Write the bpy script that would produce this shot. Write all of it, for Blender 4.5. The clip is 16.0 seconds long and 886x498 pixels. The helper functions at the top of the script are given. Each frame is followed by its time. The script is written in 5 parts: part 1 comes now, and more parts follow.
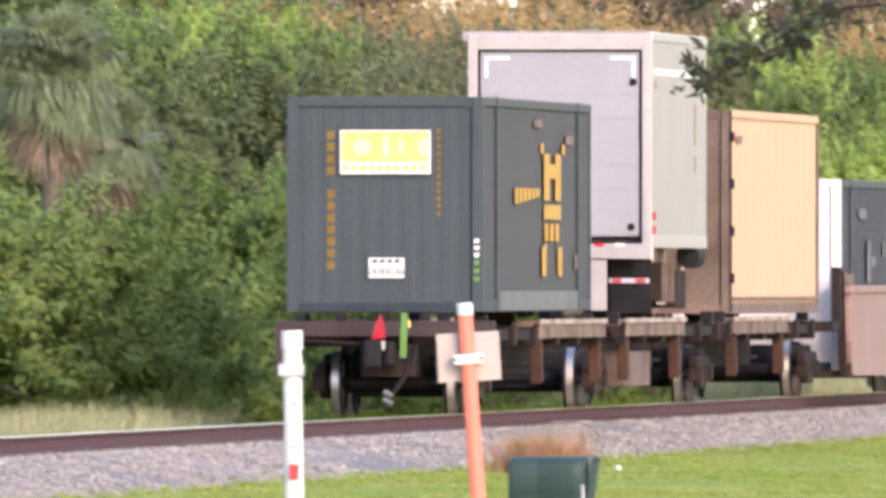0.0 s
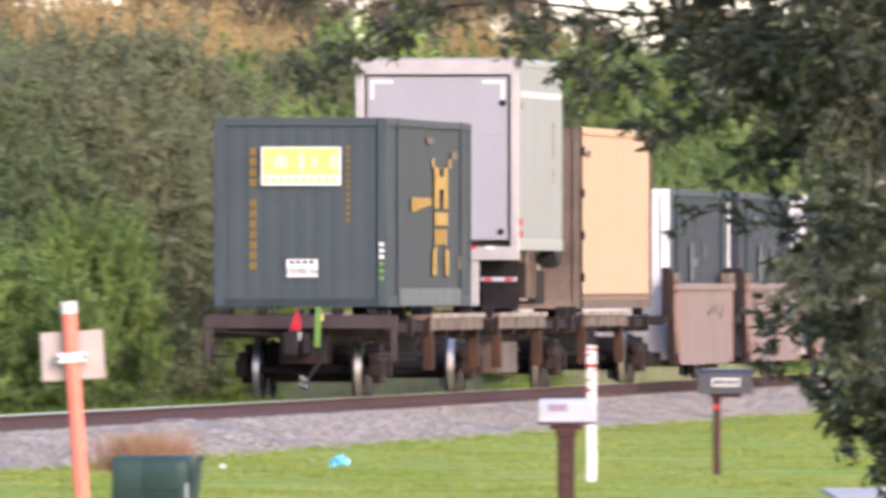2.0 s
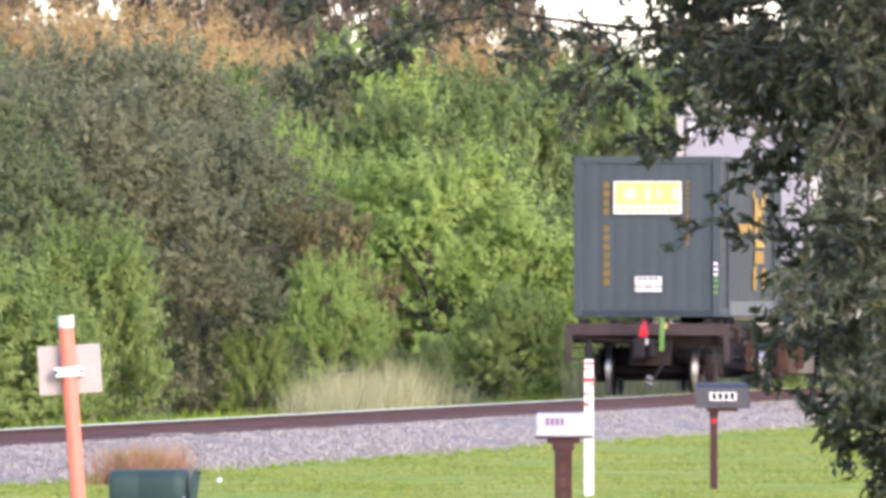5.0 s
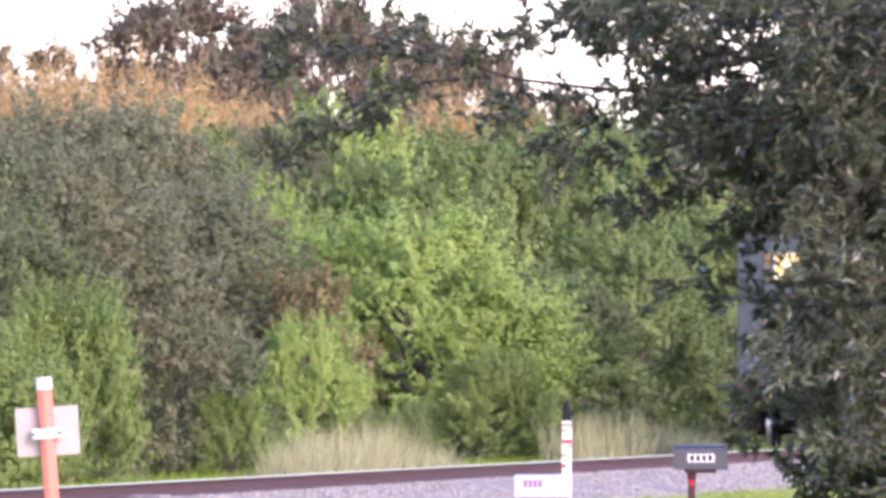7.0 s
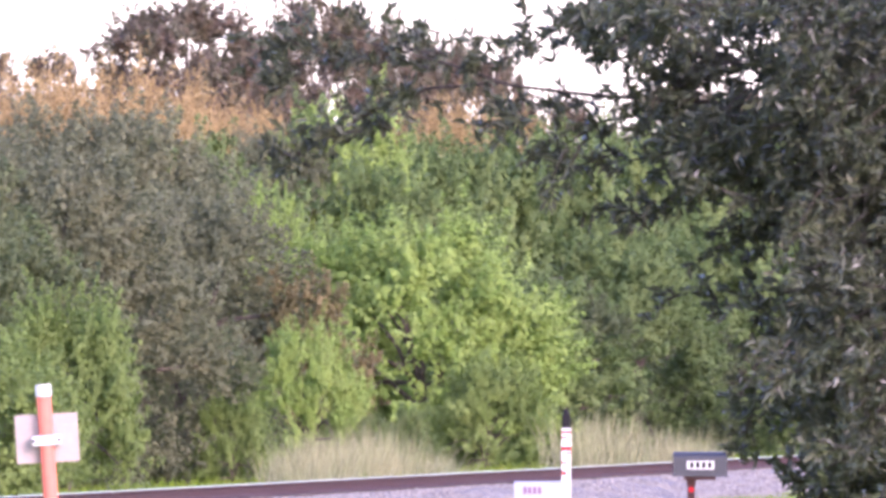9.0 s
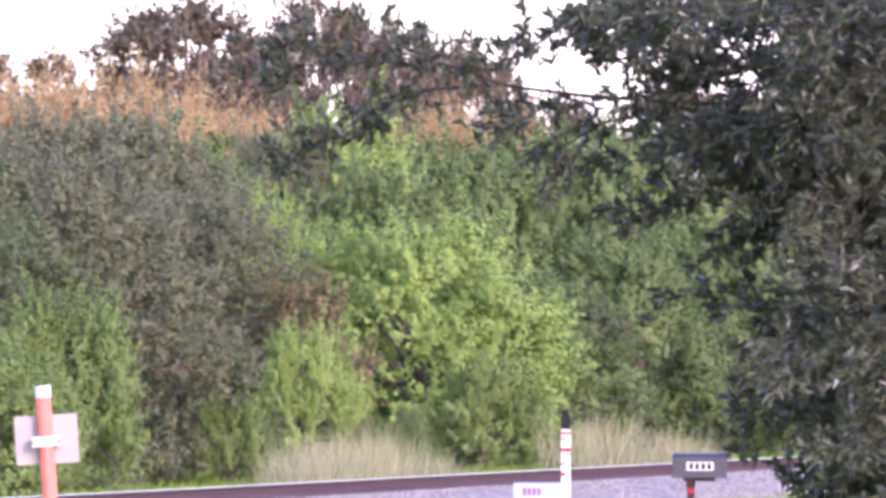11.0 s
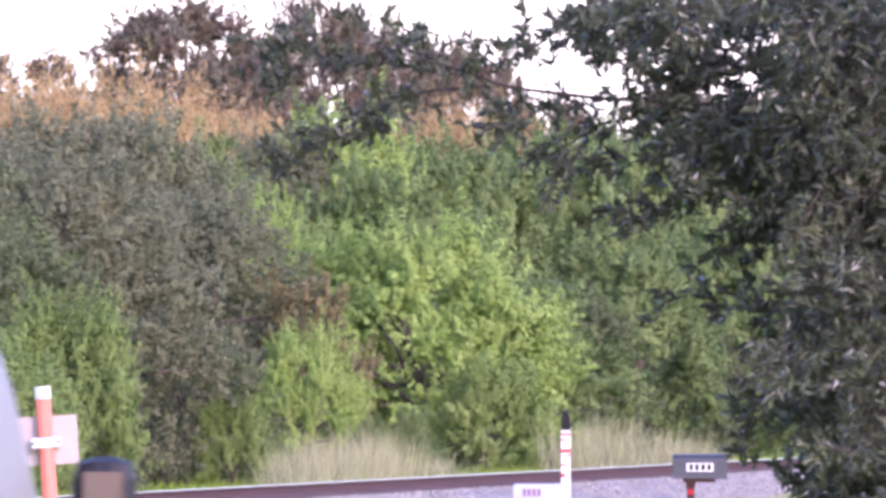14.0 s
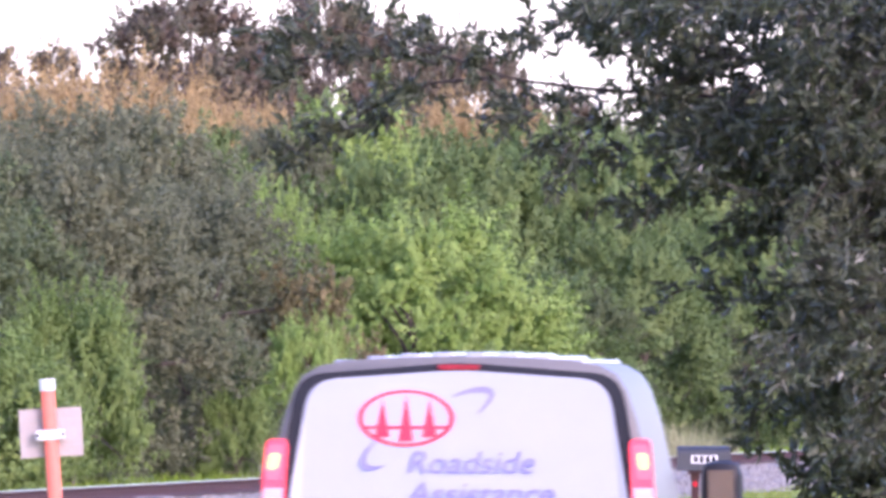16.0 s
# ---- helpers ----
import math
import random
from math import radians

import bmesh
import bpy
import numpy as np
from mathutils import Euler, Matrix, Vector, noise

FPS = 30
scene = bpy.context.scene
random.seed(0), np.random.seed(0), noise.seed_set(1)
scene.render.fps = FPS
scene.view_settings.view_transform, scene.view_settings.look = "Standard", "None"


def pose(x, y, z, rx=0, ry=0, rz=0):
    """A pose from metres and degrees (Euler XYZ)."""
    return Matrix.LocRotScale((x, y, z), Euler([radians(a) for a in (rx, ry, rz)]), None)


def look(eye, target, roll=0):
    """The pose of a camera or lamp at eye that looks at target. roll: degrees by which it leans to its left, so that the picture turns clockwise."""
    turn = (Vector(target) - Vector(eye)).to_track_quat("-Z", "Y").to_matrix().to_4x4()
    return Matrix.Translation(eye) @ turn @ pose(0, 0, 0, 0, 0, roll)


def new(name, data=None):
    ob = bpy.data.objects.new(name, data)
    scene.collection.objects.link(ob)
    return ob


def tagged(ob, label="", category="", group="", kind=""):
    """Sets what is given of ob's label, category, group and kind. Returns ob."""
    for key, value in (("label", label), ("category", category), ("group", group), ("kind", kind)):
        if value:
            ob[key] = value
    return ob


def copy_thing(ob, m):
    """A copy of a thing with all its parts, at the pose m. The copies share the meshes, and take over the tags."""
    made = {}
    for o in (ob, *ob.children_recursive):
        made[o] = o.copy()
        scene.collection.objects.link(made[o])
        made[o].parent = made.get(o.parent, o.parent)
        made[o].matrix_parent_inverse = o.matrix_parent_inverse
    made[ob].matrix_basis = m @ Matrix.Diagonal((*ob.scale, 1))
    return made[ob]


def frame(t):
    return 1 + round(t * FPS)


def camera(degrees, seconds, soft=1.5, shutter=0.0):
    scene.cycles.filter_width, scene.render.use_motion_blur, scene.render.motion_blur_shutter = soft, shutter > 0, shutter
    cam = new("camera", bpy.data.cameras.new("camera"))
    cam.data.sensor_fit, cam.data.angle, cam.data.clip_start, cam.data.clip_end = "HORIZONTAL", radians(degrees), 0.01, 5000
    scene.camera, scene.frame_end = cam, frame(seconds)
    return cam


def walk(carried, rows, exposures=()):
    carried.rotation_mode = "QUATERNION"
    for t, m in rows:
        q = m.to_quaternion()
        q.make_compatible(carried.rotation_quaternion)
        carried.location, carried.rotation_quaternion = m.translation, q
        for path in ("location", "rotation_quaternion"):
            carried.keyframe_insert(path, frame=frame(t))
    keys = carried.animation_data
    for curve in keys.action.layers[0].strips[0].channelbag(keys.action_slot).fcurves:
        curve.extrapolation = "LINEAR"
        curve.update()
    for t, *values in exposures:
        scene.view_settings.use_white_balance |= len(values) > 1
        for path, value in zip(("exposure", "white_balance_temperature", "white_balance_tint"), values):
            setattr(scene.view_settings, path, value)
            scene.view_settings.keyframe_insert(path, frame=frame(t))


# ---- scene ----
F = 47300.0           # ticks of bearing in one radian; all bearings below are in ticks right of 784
EYE = Vector((0, 0, 2.33))


def spot(bearing, d, z=0.0):
    """The place d metres ahead of the camera's stand, on that bearing, at height z."""
    return Vector(((bearing - 784) / F * d, d, z))


# ---- camera: a tripod that pans and tilts ----
cam = camera(1.899, 16.0, soft=3.6, shutter=0.6)
PAN = [(0, 747, -148), (0.1, 717, -153), (0.4, 572, -110), (0.5, 527, -104.5), (0.8, 366, -140), (1, 322, -147.5), (1.2, 291, -157), (1.5, 307, -141.5),
       (1.6, 294, -143), (1.8, 198, -153), (1.9, 104, -148), (2, 46, -150.5), (2.4, -154, -144), (2.5, -190, -139.5), (2.8, -184, -114), (3, -159, -107.5),
       (3.5, -133, -134.5), (4, -108, -154.5), (4.5, -15, -139.5), (5, 41, -125.5), (5.2, 25, -116.5), (5.9, 12, -75), (6.6, 5, -32),
       (7.3, 1, -11), (7.5, 1, -10), (8, 1, -5), (9, 1, -4), (11.5, 0, -1), (12.5, 0, 0), (14, 0, 0), (14.5, 0, 2), (15.5, 0, 2),
       (15.7, 1, 1), (15.85, 4, -5), (16, 8, -14)]
walk(cam, [(t, look(EYE, EYE + Vector((-ox / F * 1000, 1000, (206 + oy) / F * 1000)))) for t, ox, oy in PAN],
     exposures=[(0, 1.72, 6450, 30), (1.0, 1.63, 6400, 30), (2.5, 1.68, 6300, 30), (4.0, 1.79, 6150, 30), (5.2, 1.80, 6050, 31), (7.3, 1.92, 5850, 47), (12.0, 1.84, 5600, 53), (14.0, 1.82, 5550, 53), (16, 1.67, 5480, 50)])

# ---- light: late hazy sky, soft low sun from behind the camera's right shoulder ----
world = bpy.data.worlds.new("sky")
scene.world = world
world.use_nodes = True
nt = world.node_tree
sky = nt.nodes.new("ShaderNodeTexSky")
sky.sky_type, sky.sun_disc = "NISHITA", False
sky.sun_elevation, sky.sun_rotation = radians(24), radians(150)
sky.dust_density, sky.air_density = 1.0, 1.0
nt.links.new(sky.outputs[0], nt.nodes["Background"].inputs[0])
nt.nodes["Background"].inputs[1].default_value = 0.15
sun = new("sun", bpy.data.lights.new("sun", "SUN"))
sun.data.energy, sun.data.angle, sun.data.color = 0.85, radians(12), (1.0, 0.88, 0.72)
az, el = radians(150), radians(24)
sun.matrix_world = look(Vector((math.sin(az) * math.cos(el), math.cos(az) * math.cos(el), math.sin(el))) * 100, (0, 0, 0))

# ---- materials ----
def mat(name, color, rough=0.6, metal=0.0, vary=0.25, scale=6.0, fine=60.0, bump=0.2, other=None, island=False, rand=0.0, emit=0.0, trans=0.0):
    """A surface of one colour with blotches (scale), grain (fine), relief and, per leaf or per piece, a shift of tone."""
    m = bpy.data.materials.new(name)
    m.use_nodes = True
    n, l = m.node_tree.nodes, m.node_tree.links
    b = n["Principled BSDF"]
    co = n.new("ShaderNodeTexCoord")
    big, small = n.new("ShaderNodeTexNoise"), n.new("ShaderNodeTexNoise")
    big.inputs["Scale"].default_value, small.inputs["Scale"].default_value = scale, fine
    big.inputs["Detail"].default_value, small.inputs["Detail"].default_value = 4, 2
    for t in (big, small):
        l.new(co.outputs["Object"], t.inputs["Vector"])
    mix = n.new("ShaderNodeMix")
    mix.data_type = "RGBA"
    mix.inputs[6].default_value = (*color, 1)
    mix.inputs[7].default_value = (*(other or [c * 0.55 for c in color]), 1)
    ramp = n.new("ShaderNodeMapRange")
    ramp.inputs[1].default_value, ramp.inputs[2].default_value = 0.38, 0.68
    ramp.inputs[4].default_value = min(1.0, vary * 2.2)
    l.new(big.outputs[0], ramp.inputs[0])
    l.new(ramp.outputs[0], mix.inputs[0])
    hsv = n.new("ShaderNodeHueSaturation")
    l.new(mix.outputs[2], hsv.inputs["Color"])
    val = n.new("ShaderNodeMapRange")
    val.inputs[3].default_value, val.inputs[4].default_value = 1 - vary * 0.7, 1 + vary * 0.7
    l.new(small.outputs[0], val.inputs[0])
    out = val.outputs[0]
    if rand:
        info = n.new("ShaderNodeNewGeometry" if island else "ShaderNodeObjectInfo")
        r = n.new("ShaderNodeMapRange")
        r.inputs[3].default_value, r.inputs[4].default_value = 1 - rand, 1 + rand
        l.new(info.outputs["Random Per Island" if island else "Random"], r.inputs[0])
        mul = n.new("ShaderNodeMath")
        mul.operation = "MULTIPLY"
        l.new(out, mul.inputs[0]), l.new(r.outputs[0], mul.inputs[1])
        out = mul.outputs[0]
    l.new(out, hsv.inputs["Value"])
    l.new(hsv.outputs[0], b.inputs["Base Color"])
    b.inputs["Specular IOR Level"].default_value = 0.15 if rough >= 0.45 else 0.5
    b.inputs["Roughness"].default_value, b.inputs["Metallic"].default_value = rough, metal
    if bump:
        bp = n.new("ShaderNodeBump")
        bp.inputs["Strength"].default_value, bp.inputs["Distance"].default_value = bump, 0.02
        l.new(small.outputs[0], bp.inputs["Height"])
        l.new(bp.outputs[0], b.inputs["Normal"])
    if emit:
        l.new(hsv.outputs[0], b.inputs["Emission Color"])
        b.inputs["Emission Strength"].default_value = emit
    if trans:
        tr, add = n.new("ShaderNodeBsdfTranslucent"), n.new("ShaderNodeMixShader")
        add.inputs[0].default_value = trans
        l.new(hsv.outputs[0], tr.inputs[0])
        l.new(b.outputs[0], add.inputs[1]), l.new(tr.outputs[0], add.inputs[2])
        l.new(add.outputs[0], n["Material Output"].inputs[0])
    return m


def leafy(name, color, other, rough=0.5, scale=0.7, rand=0.18, trans=0.42):
    return mat(name, color, rough, vary=0.36, scale=scale, fine=5, bump=0, other=other, island=True, rand=rand, trans=trans)


M_GRASS = mat("lawn", (0.165, 0.27, 0.018), 0.9, vary=0.45, scale=0.3, fine=2.2, bump=0.0, other=(0.34, 0.345, 0.065))
M_BLADE = mat("grass_blade", (0.195, 0.30, 0.022), 0.7, vary=0.25, scale=0.13, fine=9, bump=0, other=(0.28, 0.30, 0.06), island=True, rand=0.22, trans=0.3)
M_LAWNBLADE = mat("lawn_blade", (0.205, 0.285, 0.045), 0.7, vary=0.45, scale=0.35, fine=2.5, bump=0, other=(0.39, 0.385, 0.11), island=True, rand=0.15, trans=0.35)
M_ROUGH = mat("rough_ground", (0.10, 0.13, 0.04), 0.95, vary=0.4, scale=0.5, fine=8, bump=0.6, other=(0.2, 0.17, 0.08))
M_BALLAST = mat("ballast", (0.248, 0.23, 0.207), 0.9, vary=0.4, scale=1.5, fine=30, bump=0.9, other=(0.17, 0.158, 0.152))
M_STONE = mat("ballast_stone", (0.285, 0.265, 0.235), 0.9, vary=0.3, scale=0.7, fine=30, bump=0.3, other=(0.215, 0.197, 0.175), island=True, rand=0.28)
M_RAIL = mat("rusty_rail", (0.095, 0.046, 0.042), 0.75, 0.2, vary=0.3, scale=2, fine=40, bump=0.3, other=(0.10, 0.05, 0.045))
# worn steel; the yellowish grazing reflection is put into the colour
M_RAILTOP = mat("worn_steel_yellow_sheen", (0.9, 0.84, 0.52), 0.3, 1.0, vary=0.1, scale=2, fine=40, bump=0.05)
M_TIE = mat("tie_wood", (0.12, 0.09, 0.075), 0.9, vary=0.4, scale=2, fine=25, bump=0.6, rand=0.2)
M_GREEN = leafy("leaf_bright", (0.25, 0.36, 0.076), (0.40, 0.50, 0.14))
M_SHRUB = leafy("leaf_shrub", (0.178, 0.255, 0.062), (0.29, 0.365, 0.105))
M_MID = leafy("leaf_mid", (0.145, 0.21, 0.064), (0.25, 0.315, 0.105))
M_DARK = leafy("leaf_dark", (0.115, 0.15, 0.06), (0.185, 0.205, 0.085))
M_GREY = leafy("leaf_greyish", (0.17, 0.187, 0.095), (0.24, 0.24, 0.128))
M_BROWN = leafy("leaf_brownish", (0.235, 0.185, 0.08), (0.19, 0.19, 0.07))
M_RED = leafy("leaf_reddish", (0.20, 0.15, 0.105), (0.15, 0.16, 0.08))
M_OAK = leafy("leaf_oak", (0.074, 0.089, 0.044), (0.095, 0.097, 0.056), 0.3, scale=4.0, rand=0.42, trans=0.3)
# dry grass colour with the low sun's gold on the hilltop mixed in
M_GOLD = mat("sun_gold_dry_grass", (0.43, 0.315, 0.135), 0.8, vary=0.25, scale=0.25, fine=5, bump=0, other=(0.40, 0.25, 0.11), island=True, rand=0.3, trans=0.3)
M_STRAW = mat("straw_grass", (0.40, 0.38, 0.20), 0.8, vary=0.3, scale=0.9, fine=5, bump=0, other=(0.23, 0.28, 0.10), island=True, rand=0.3, trans=0.3)
M_PALM = mat("palm_frond", (0.20, 0.245, 0.125), 0.5, vary=0.25, scale=1, fine=9, bump=0, island=True, rand=0.3, trans=0.2)
M_PALMDEAD = mat("dead_frond", (0.33, 0.25, 0.17), 0.8, vary=0.25, scale=1, fine=9, bump=0, island=True, rand=0.3)
M_BARK = mat("bark", (0.16, 0.13, 0.10), 0.95, vary=0.4, scale=3, fine=20, bump=0.8)
M_TWIG = mat("twig_bark", (0.075, 0.062, 0.052), 0.9, vary=0.35, scale=9, fine=60, bump=0.5)
M_REDDULL = mat("faded_red", (0.45, 0.06, 0.06), 0.6, vary=0.2, scale=9, fine=30, bump=0.05)
M_BOX = mat("blue_grey_paint", (0.047, 0.063, 0.066), 0.6, vary=0.22, scale=0.8, fine=20, bump=0.1, other=(0.06, 0.075, 0.083))
# same paint as M_BOX, with the side's grazing light put into its colour
M_BOXSIDE = mat("blue_grey_side_light", (0.06, 0.066, 0.069), 0.6, vary=0.25, scale=0.6, fine=12, bump=0.1, other=(0.075, 0.074, 0.07))
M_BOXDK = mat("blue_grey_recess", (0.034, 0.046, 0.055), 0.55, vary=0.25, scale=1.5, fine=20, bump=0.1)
M_NAVY = mat("dark_navy_paint", (0.04, 0.043, 0.056), 0.5, vary=0.2, scale=1, fine=20, bump=0.1)
M_ROAD = mat("asphalt", (0.06, 0.06, 0.06), 0.9, vary=0.25, scale=0.8, fine=60, bump=0.5)
M_CONC = mat("concrete", (0.45, 0.43, 0.40), 0.9, vary=0.2, scale=1.5, fine=40, bump=0.3)
M_KICK = mat("grey_kick_panel", (0.15, 0.155, 0.15), 0.6, vary=0.2, scale=1.2, fine=15, bump=0.1)
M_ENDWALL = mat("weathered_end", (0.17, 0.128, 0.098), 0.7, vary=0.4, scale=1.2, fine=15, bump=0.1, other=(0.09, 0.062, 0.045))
M_GREYSIDE = mat("trailer_side", (0.28, 0.26, 0.245), 0.4, vary=0.1, scale=0.7, fine=15, bump=0.05)
M_DOORGREY = mat("roller_door", (0.31, 0.305, 0.322), 0.45, vary=0.08, scale=0.7, fine=15, bump=0.05)
M_TRIM = mat("aluminium_trim", (0.42, 0.39, 0.365), 0.4, 0.4, vary=0.12, scale=3, fine=30, bump=0.1)
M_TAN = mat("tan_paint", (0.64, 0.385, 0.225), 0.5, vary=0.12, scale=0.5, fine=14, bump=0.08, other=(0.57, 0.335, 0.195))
M_PINK = mat("well_car_paint", (0.30, 0.205, 0.172), 0.65, vary=0.2, scale=0.5, fine=15, bump=0.1, other=(0.21, 0.135, 0.11))
M_FRAME = mat("rusty_frame", (0.022, 0.0165, 0.016), 0.8, vary=0.4, scale=1.5, fine=20, bump=0.3, other=(0.042, 0.026, 0.019))
M_LEDGE = mat("dusty_ledge", (0.225, 0.165, 0.125), 0.8, vary=0.4, scale=1.5, fine=20, bump=0.3, other=(0.10, 0.06, 0.038))
M_BLACK = mat("dark_steel", (0.018, 0.016, 0.017), 0.7, vary=0.3, scale=3, fine=20, bump=0.3)
M_WHEEL = mat("wheel_steel", (0.025, 0.022, 0.022), 0.6, 0.4, vary=0.3, scale=4, fine=20, bump=0.2)
M_TREAD = mat("polished_tread", (0.52, 0.5, 0.45), 0.42, 1.0, vary=0.05, scale=4, fine=20, bump=0)
M_YELLOW = mat("yellow_paint", (0.50, 0.28, 0.035), 0.5, vary=0.15, scale=3, fine=20, bump=0)
M_OCHRE = mat("faded_ochre", (0.19, 0.125, 0.03), 0.6, vary=0.25, scale=5, fine=20, bump=0)
M_LOGO = mat("yellow_panel", (0.64, 0.51, 0.16), 0.5, vary=0.1, scale=3, fine=20, bump=0)
M_CREAM = mat("pale_cream_paint", (0.66, 0.62, 0.36), 0.5, vary=0.15, scale=4, fine=20, bump=0)
M_LAMP = mat("lamp_red_plastic", (0.85, 0.05, 0.07), 0.3, vary=0.05, scale=9, fine=30, bump=0, emit=0.25)
M_WHITE = mat("white_paint", (0.66, 0.65, 0.62), 0.5, vary=0.08, scale=3, fine=20, bump=0.05)
M_RED_P = mat("red_paint", (0.5, 0.02, 0.025), 0.5, vary=0.12, scale=3, fine=20, bump=0.05)
M_GLOW = mat("red_lamp", (1.0, 0.04, 0.04), 0.3, vary=0.0, bump=0, emit=1.6)
M_PLATE = mat("dull_red_plate", (0.36, 0.03, 0.04), 0.5, vary=0.15, scale=5, fine=20, bump=0.05)
M_HIVIS = mat("green_marker", (0.115, 0.235, 0.055), 0.5, vary=0.12, scale=3, fine=20, bump=0.05)
M_ORANGE = mat("orange_pipe", (0.82, 0.20, 0.135), 0.45, vary=0.12, scale=3, fine=20, bump=0.05, other=(0.84, 0.27, 0.18))
M_BIN = mat("green_plastic", (0.032, 0.062, 0.054), 0.45, vary=0.12, scale=3, fine=20, bump=0.08)
M_MAILW = mat("pale_mailbox", (0.42, 0.44, 0.46), 0.45, vary=0.1, scale=5, fine=30, bump=0.05)
M_MAILB = mat("black_mailbox", (0.035, 0.037, 0.045), 0.4, vary=0.15, scale=5, fine=30, bump=0.05)
M_POST = mat("dark_post", (0.07, 0.035, 0.032), 0.8, vary=0.3, scale=4, fine=30, bump=0.4)
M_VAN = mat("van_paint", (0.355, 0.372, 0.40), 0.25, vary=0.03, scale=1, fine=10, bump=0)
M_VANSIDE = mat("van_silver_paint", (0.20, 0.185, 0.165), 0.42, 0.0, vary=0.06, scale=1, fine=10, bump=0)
M_TRIMBLK = mat("black_trim", (0.02, 0.02, 0.025), 0.45, vary=0.1, scale=4, fine=20, bump=0.1)
M_PURPLE = mat("violet_print", (0.25, 0.23, 0.54), 0.5, vary=0.05, scale=4, fine=20, bump=0)
M_REDPRINT = mat("red_print", (0.80, 0.05, 0.08), 0.5, vary=0.05, scale=4, fine=20, bump=0)
M_GLASSDK = mat("tinted_glass", (0.02, 0.02, 0.025), 0.05, vary=0.0, bump=0)
M_BLUETRASH = mat("blue_plastic", (0.12, 0.5, 0.75), 0.4, vary=0.2, scale=9, fine=30, bump=0.2)


# ---- helpers ----
def ob_of(name, bm, material, parent=None, label="", smooth=False):
    me = bpy.data.meshes.new(name)
    bm.to_mesh(me)
    bm.free()
    for m in material if isinstance(material, (list, tuple)) else (material,):
        me.materials.append(m)
    if smooth:
        for p in me.polygons:
            p.use_smooth = True
    o = new(name, me)
    if parent:
        o.parent = parent
    if label:
        o["label"] = label
    return o


part = ob_of


def thing(name, label, category, at=(0, 0, 0), rz=0, group=""):
    e = new(name)
    e.empty_display_size = 0.2
    e.matrix_basis = pose(*at, 0, 0, rz)
    return tagged(e, label, category, group)


def box(bm, x0, y0, z0, x1, y1, z1, bev=0.0, m=None):
    r = bmesh.ops.create_cube(bm, size=1)["verts"]
    bmesh.ops.scale(bm, vec=(x1 - x0, y1 - y0, z1 - z0), verts=r)
    bmesh.ops.translate(bm, vec=((x0 + x1) / 2, (y0 + y1) / 2, (z0 + z1) / 2), verts=r)
    if bev:
        es = list({e for v in r for e in v.link_edges})
        g = bmesh.ops.bevel(bm, geom=es, offset=bev, segments=2, affect="EDGES", profile=0.6)
        r = list({v for f in g["faces"] for v in f.verts} | {v for v in r if v.is_valid})
    if m is not None:
        bmesh.ops.transform(bm, matrix=m, verts=r)
    return r


def boxed(x0, y0, z0, x1, y1, z1, bev=0.0):
    bm = bmesh.new()
    box(bm, x0, y0, z0, x1, y1, z1, bev)
    return bm


def rod(bm, a, b, r, seg=12, r2=None):
    a, b = Vector(a), Vector(b)
    v = bmesh.ops.create_cone(bm, cap_ends=True, segments=seg, radius1=r, radius2=r if r2 is None else r2, depth=(b - a).length)["verts"]
    bmesh.ops.transform(bm, matrix=Matrix.Translation((a + b) / 2) @ (b - a).to_track_quat("Z", "Y").to_matrix().to_4x4(), verts=v)
    return v


def rodded(a, b, r, seg=12, r2=None):
    bm = bmesh.new()
    rod(bm, a, b, r, seg, r2)
    return bm


def from_arrays(name, verts, faces, material, parent=None, kind=""):
    me = bpy.data.meshes.new(name)
    me.from_pydata([tuple(v) for v in verts], [], [tuple(f) for f in faces])
    me.materials.append(material)
    o = new(name, me)
    if parent:
        o.parent = parent
    if kind:
        o["kind"] = kind
    return o


def leaf_arrays(rng, centres, size, wide=0.45, up=0.4, facing=None):
    """Leaves, each of two triangles folded along the rib, one at each centre."""
    n = len(centres)
    d = rng.normal(size=(n, 3))
    d[:, 2] += up
    if facing is not None:
        d += facing
    d /= np.linalg.norm(d, axis=1)[:, None]
    w = np.cross(d, rng.normal(size=(n, 3)))
    w /= np.linalg.norm(w, axis=1)[:, None]
    nn = np.cross(d, w)
    L = size * rng.uniform(0.6, 1.3, (n, 1))
    v = np.empty((n, 4, 3))
    v[:, 0] = centres - d * L * 0.5
    v[:, 1] = centres + w * L * wide * 0.5 + nn * L * 0.12
    v[:, 2] = centres + d * L * 0.5
    v[:, 3] = centres - w * L * wide * 0.5 + nn * L * 0.12
    i = np.arange(n)[:, None] * 4
    f = np.concatenate([i + [0, 1, 2], i + [0, 2, 3]])
    return v.reshape(-1, 3), f


def clump_leaves(rng, centres, outward, size, wide=0.5, fuzz=0.4):
    """Leaves whose faces turn mostly outward from their clump and to the sky."""
    n = len(centres)
    nn = outward + rng.normal(size=(n, 3)) * fuzz + [0, 0, 0.4]
    nn /= np.linalg.norm(nn, axis=1)[:, None]
    d = np.cross(nn, rng.normal(size=(n, 3)))
    d /= np.linalg.norm(d, axis=1)[:, None]
    w = np.cross(nn, d)
    L = size * rng.uniform(0.55, 1.3, (n, 1))
    v = np.stack([centres - d * L * 0.5, centres + w * L * wide * 0.5 - nn * L * 0.08, centres + d * L * 0.5, centres - w * L * wide * 0.5 - nn * L * 0.08], 1)
    i = np.arange(n)[:, None] * 4
    return v.reshape(-1, 3), np.concatenate([i + [0, 1, 2], i + [0, 2, 3]])


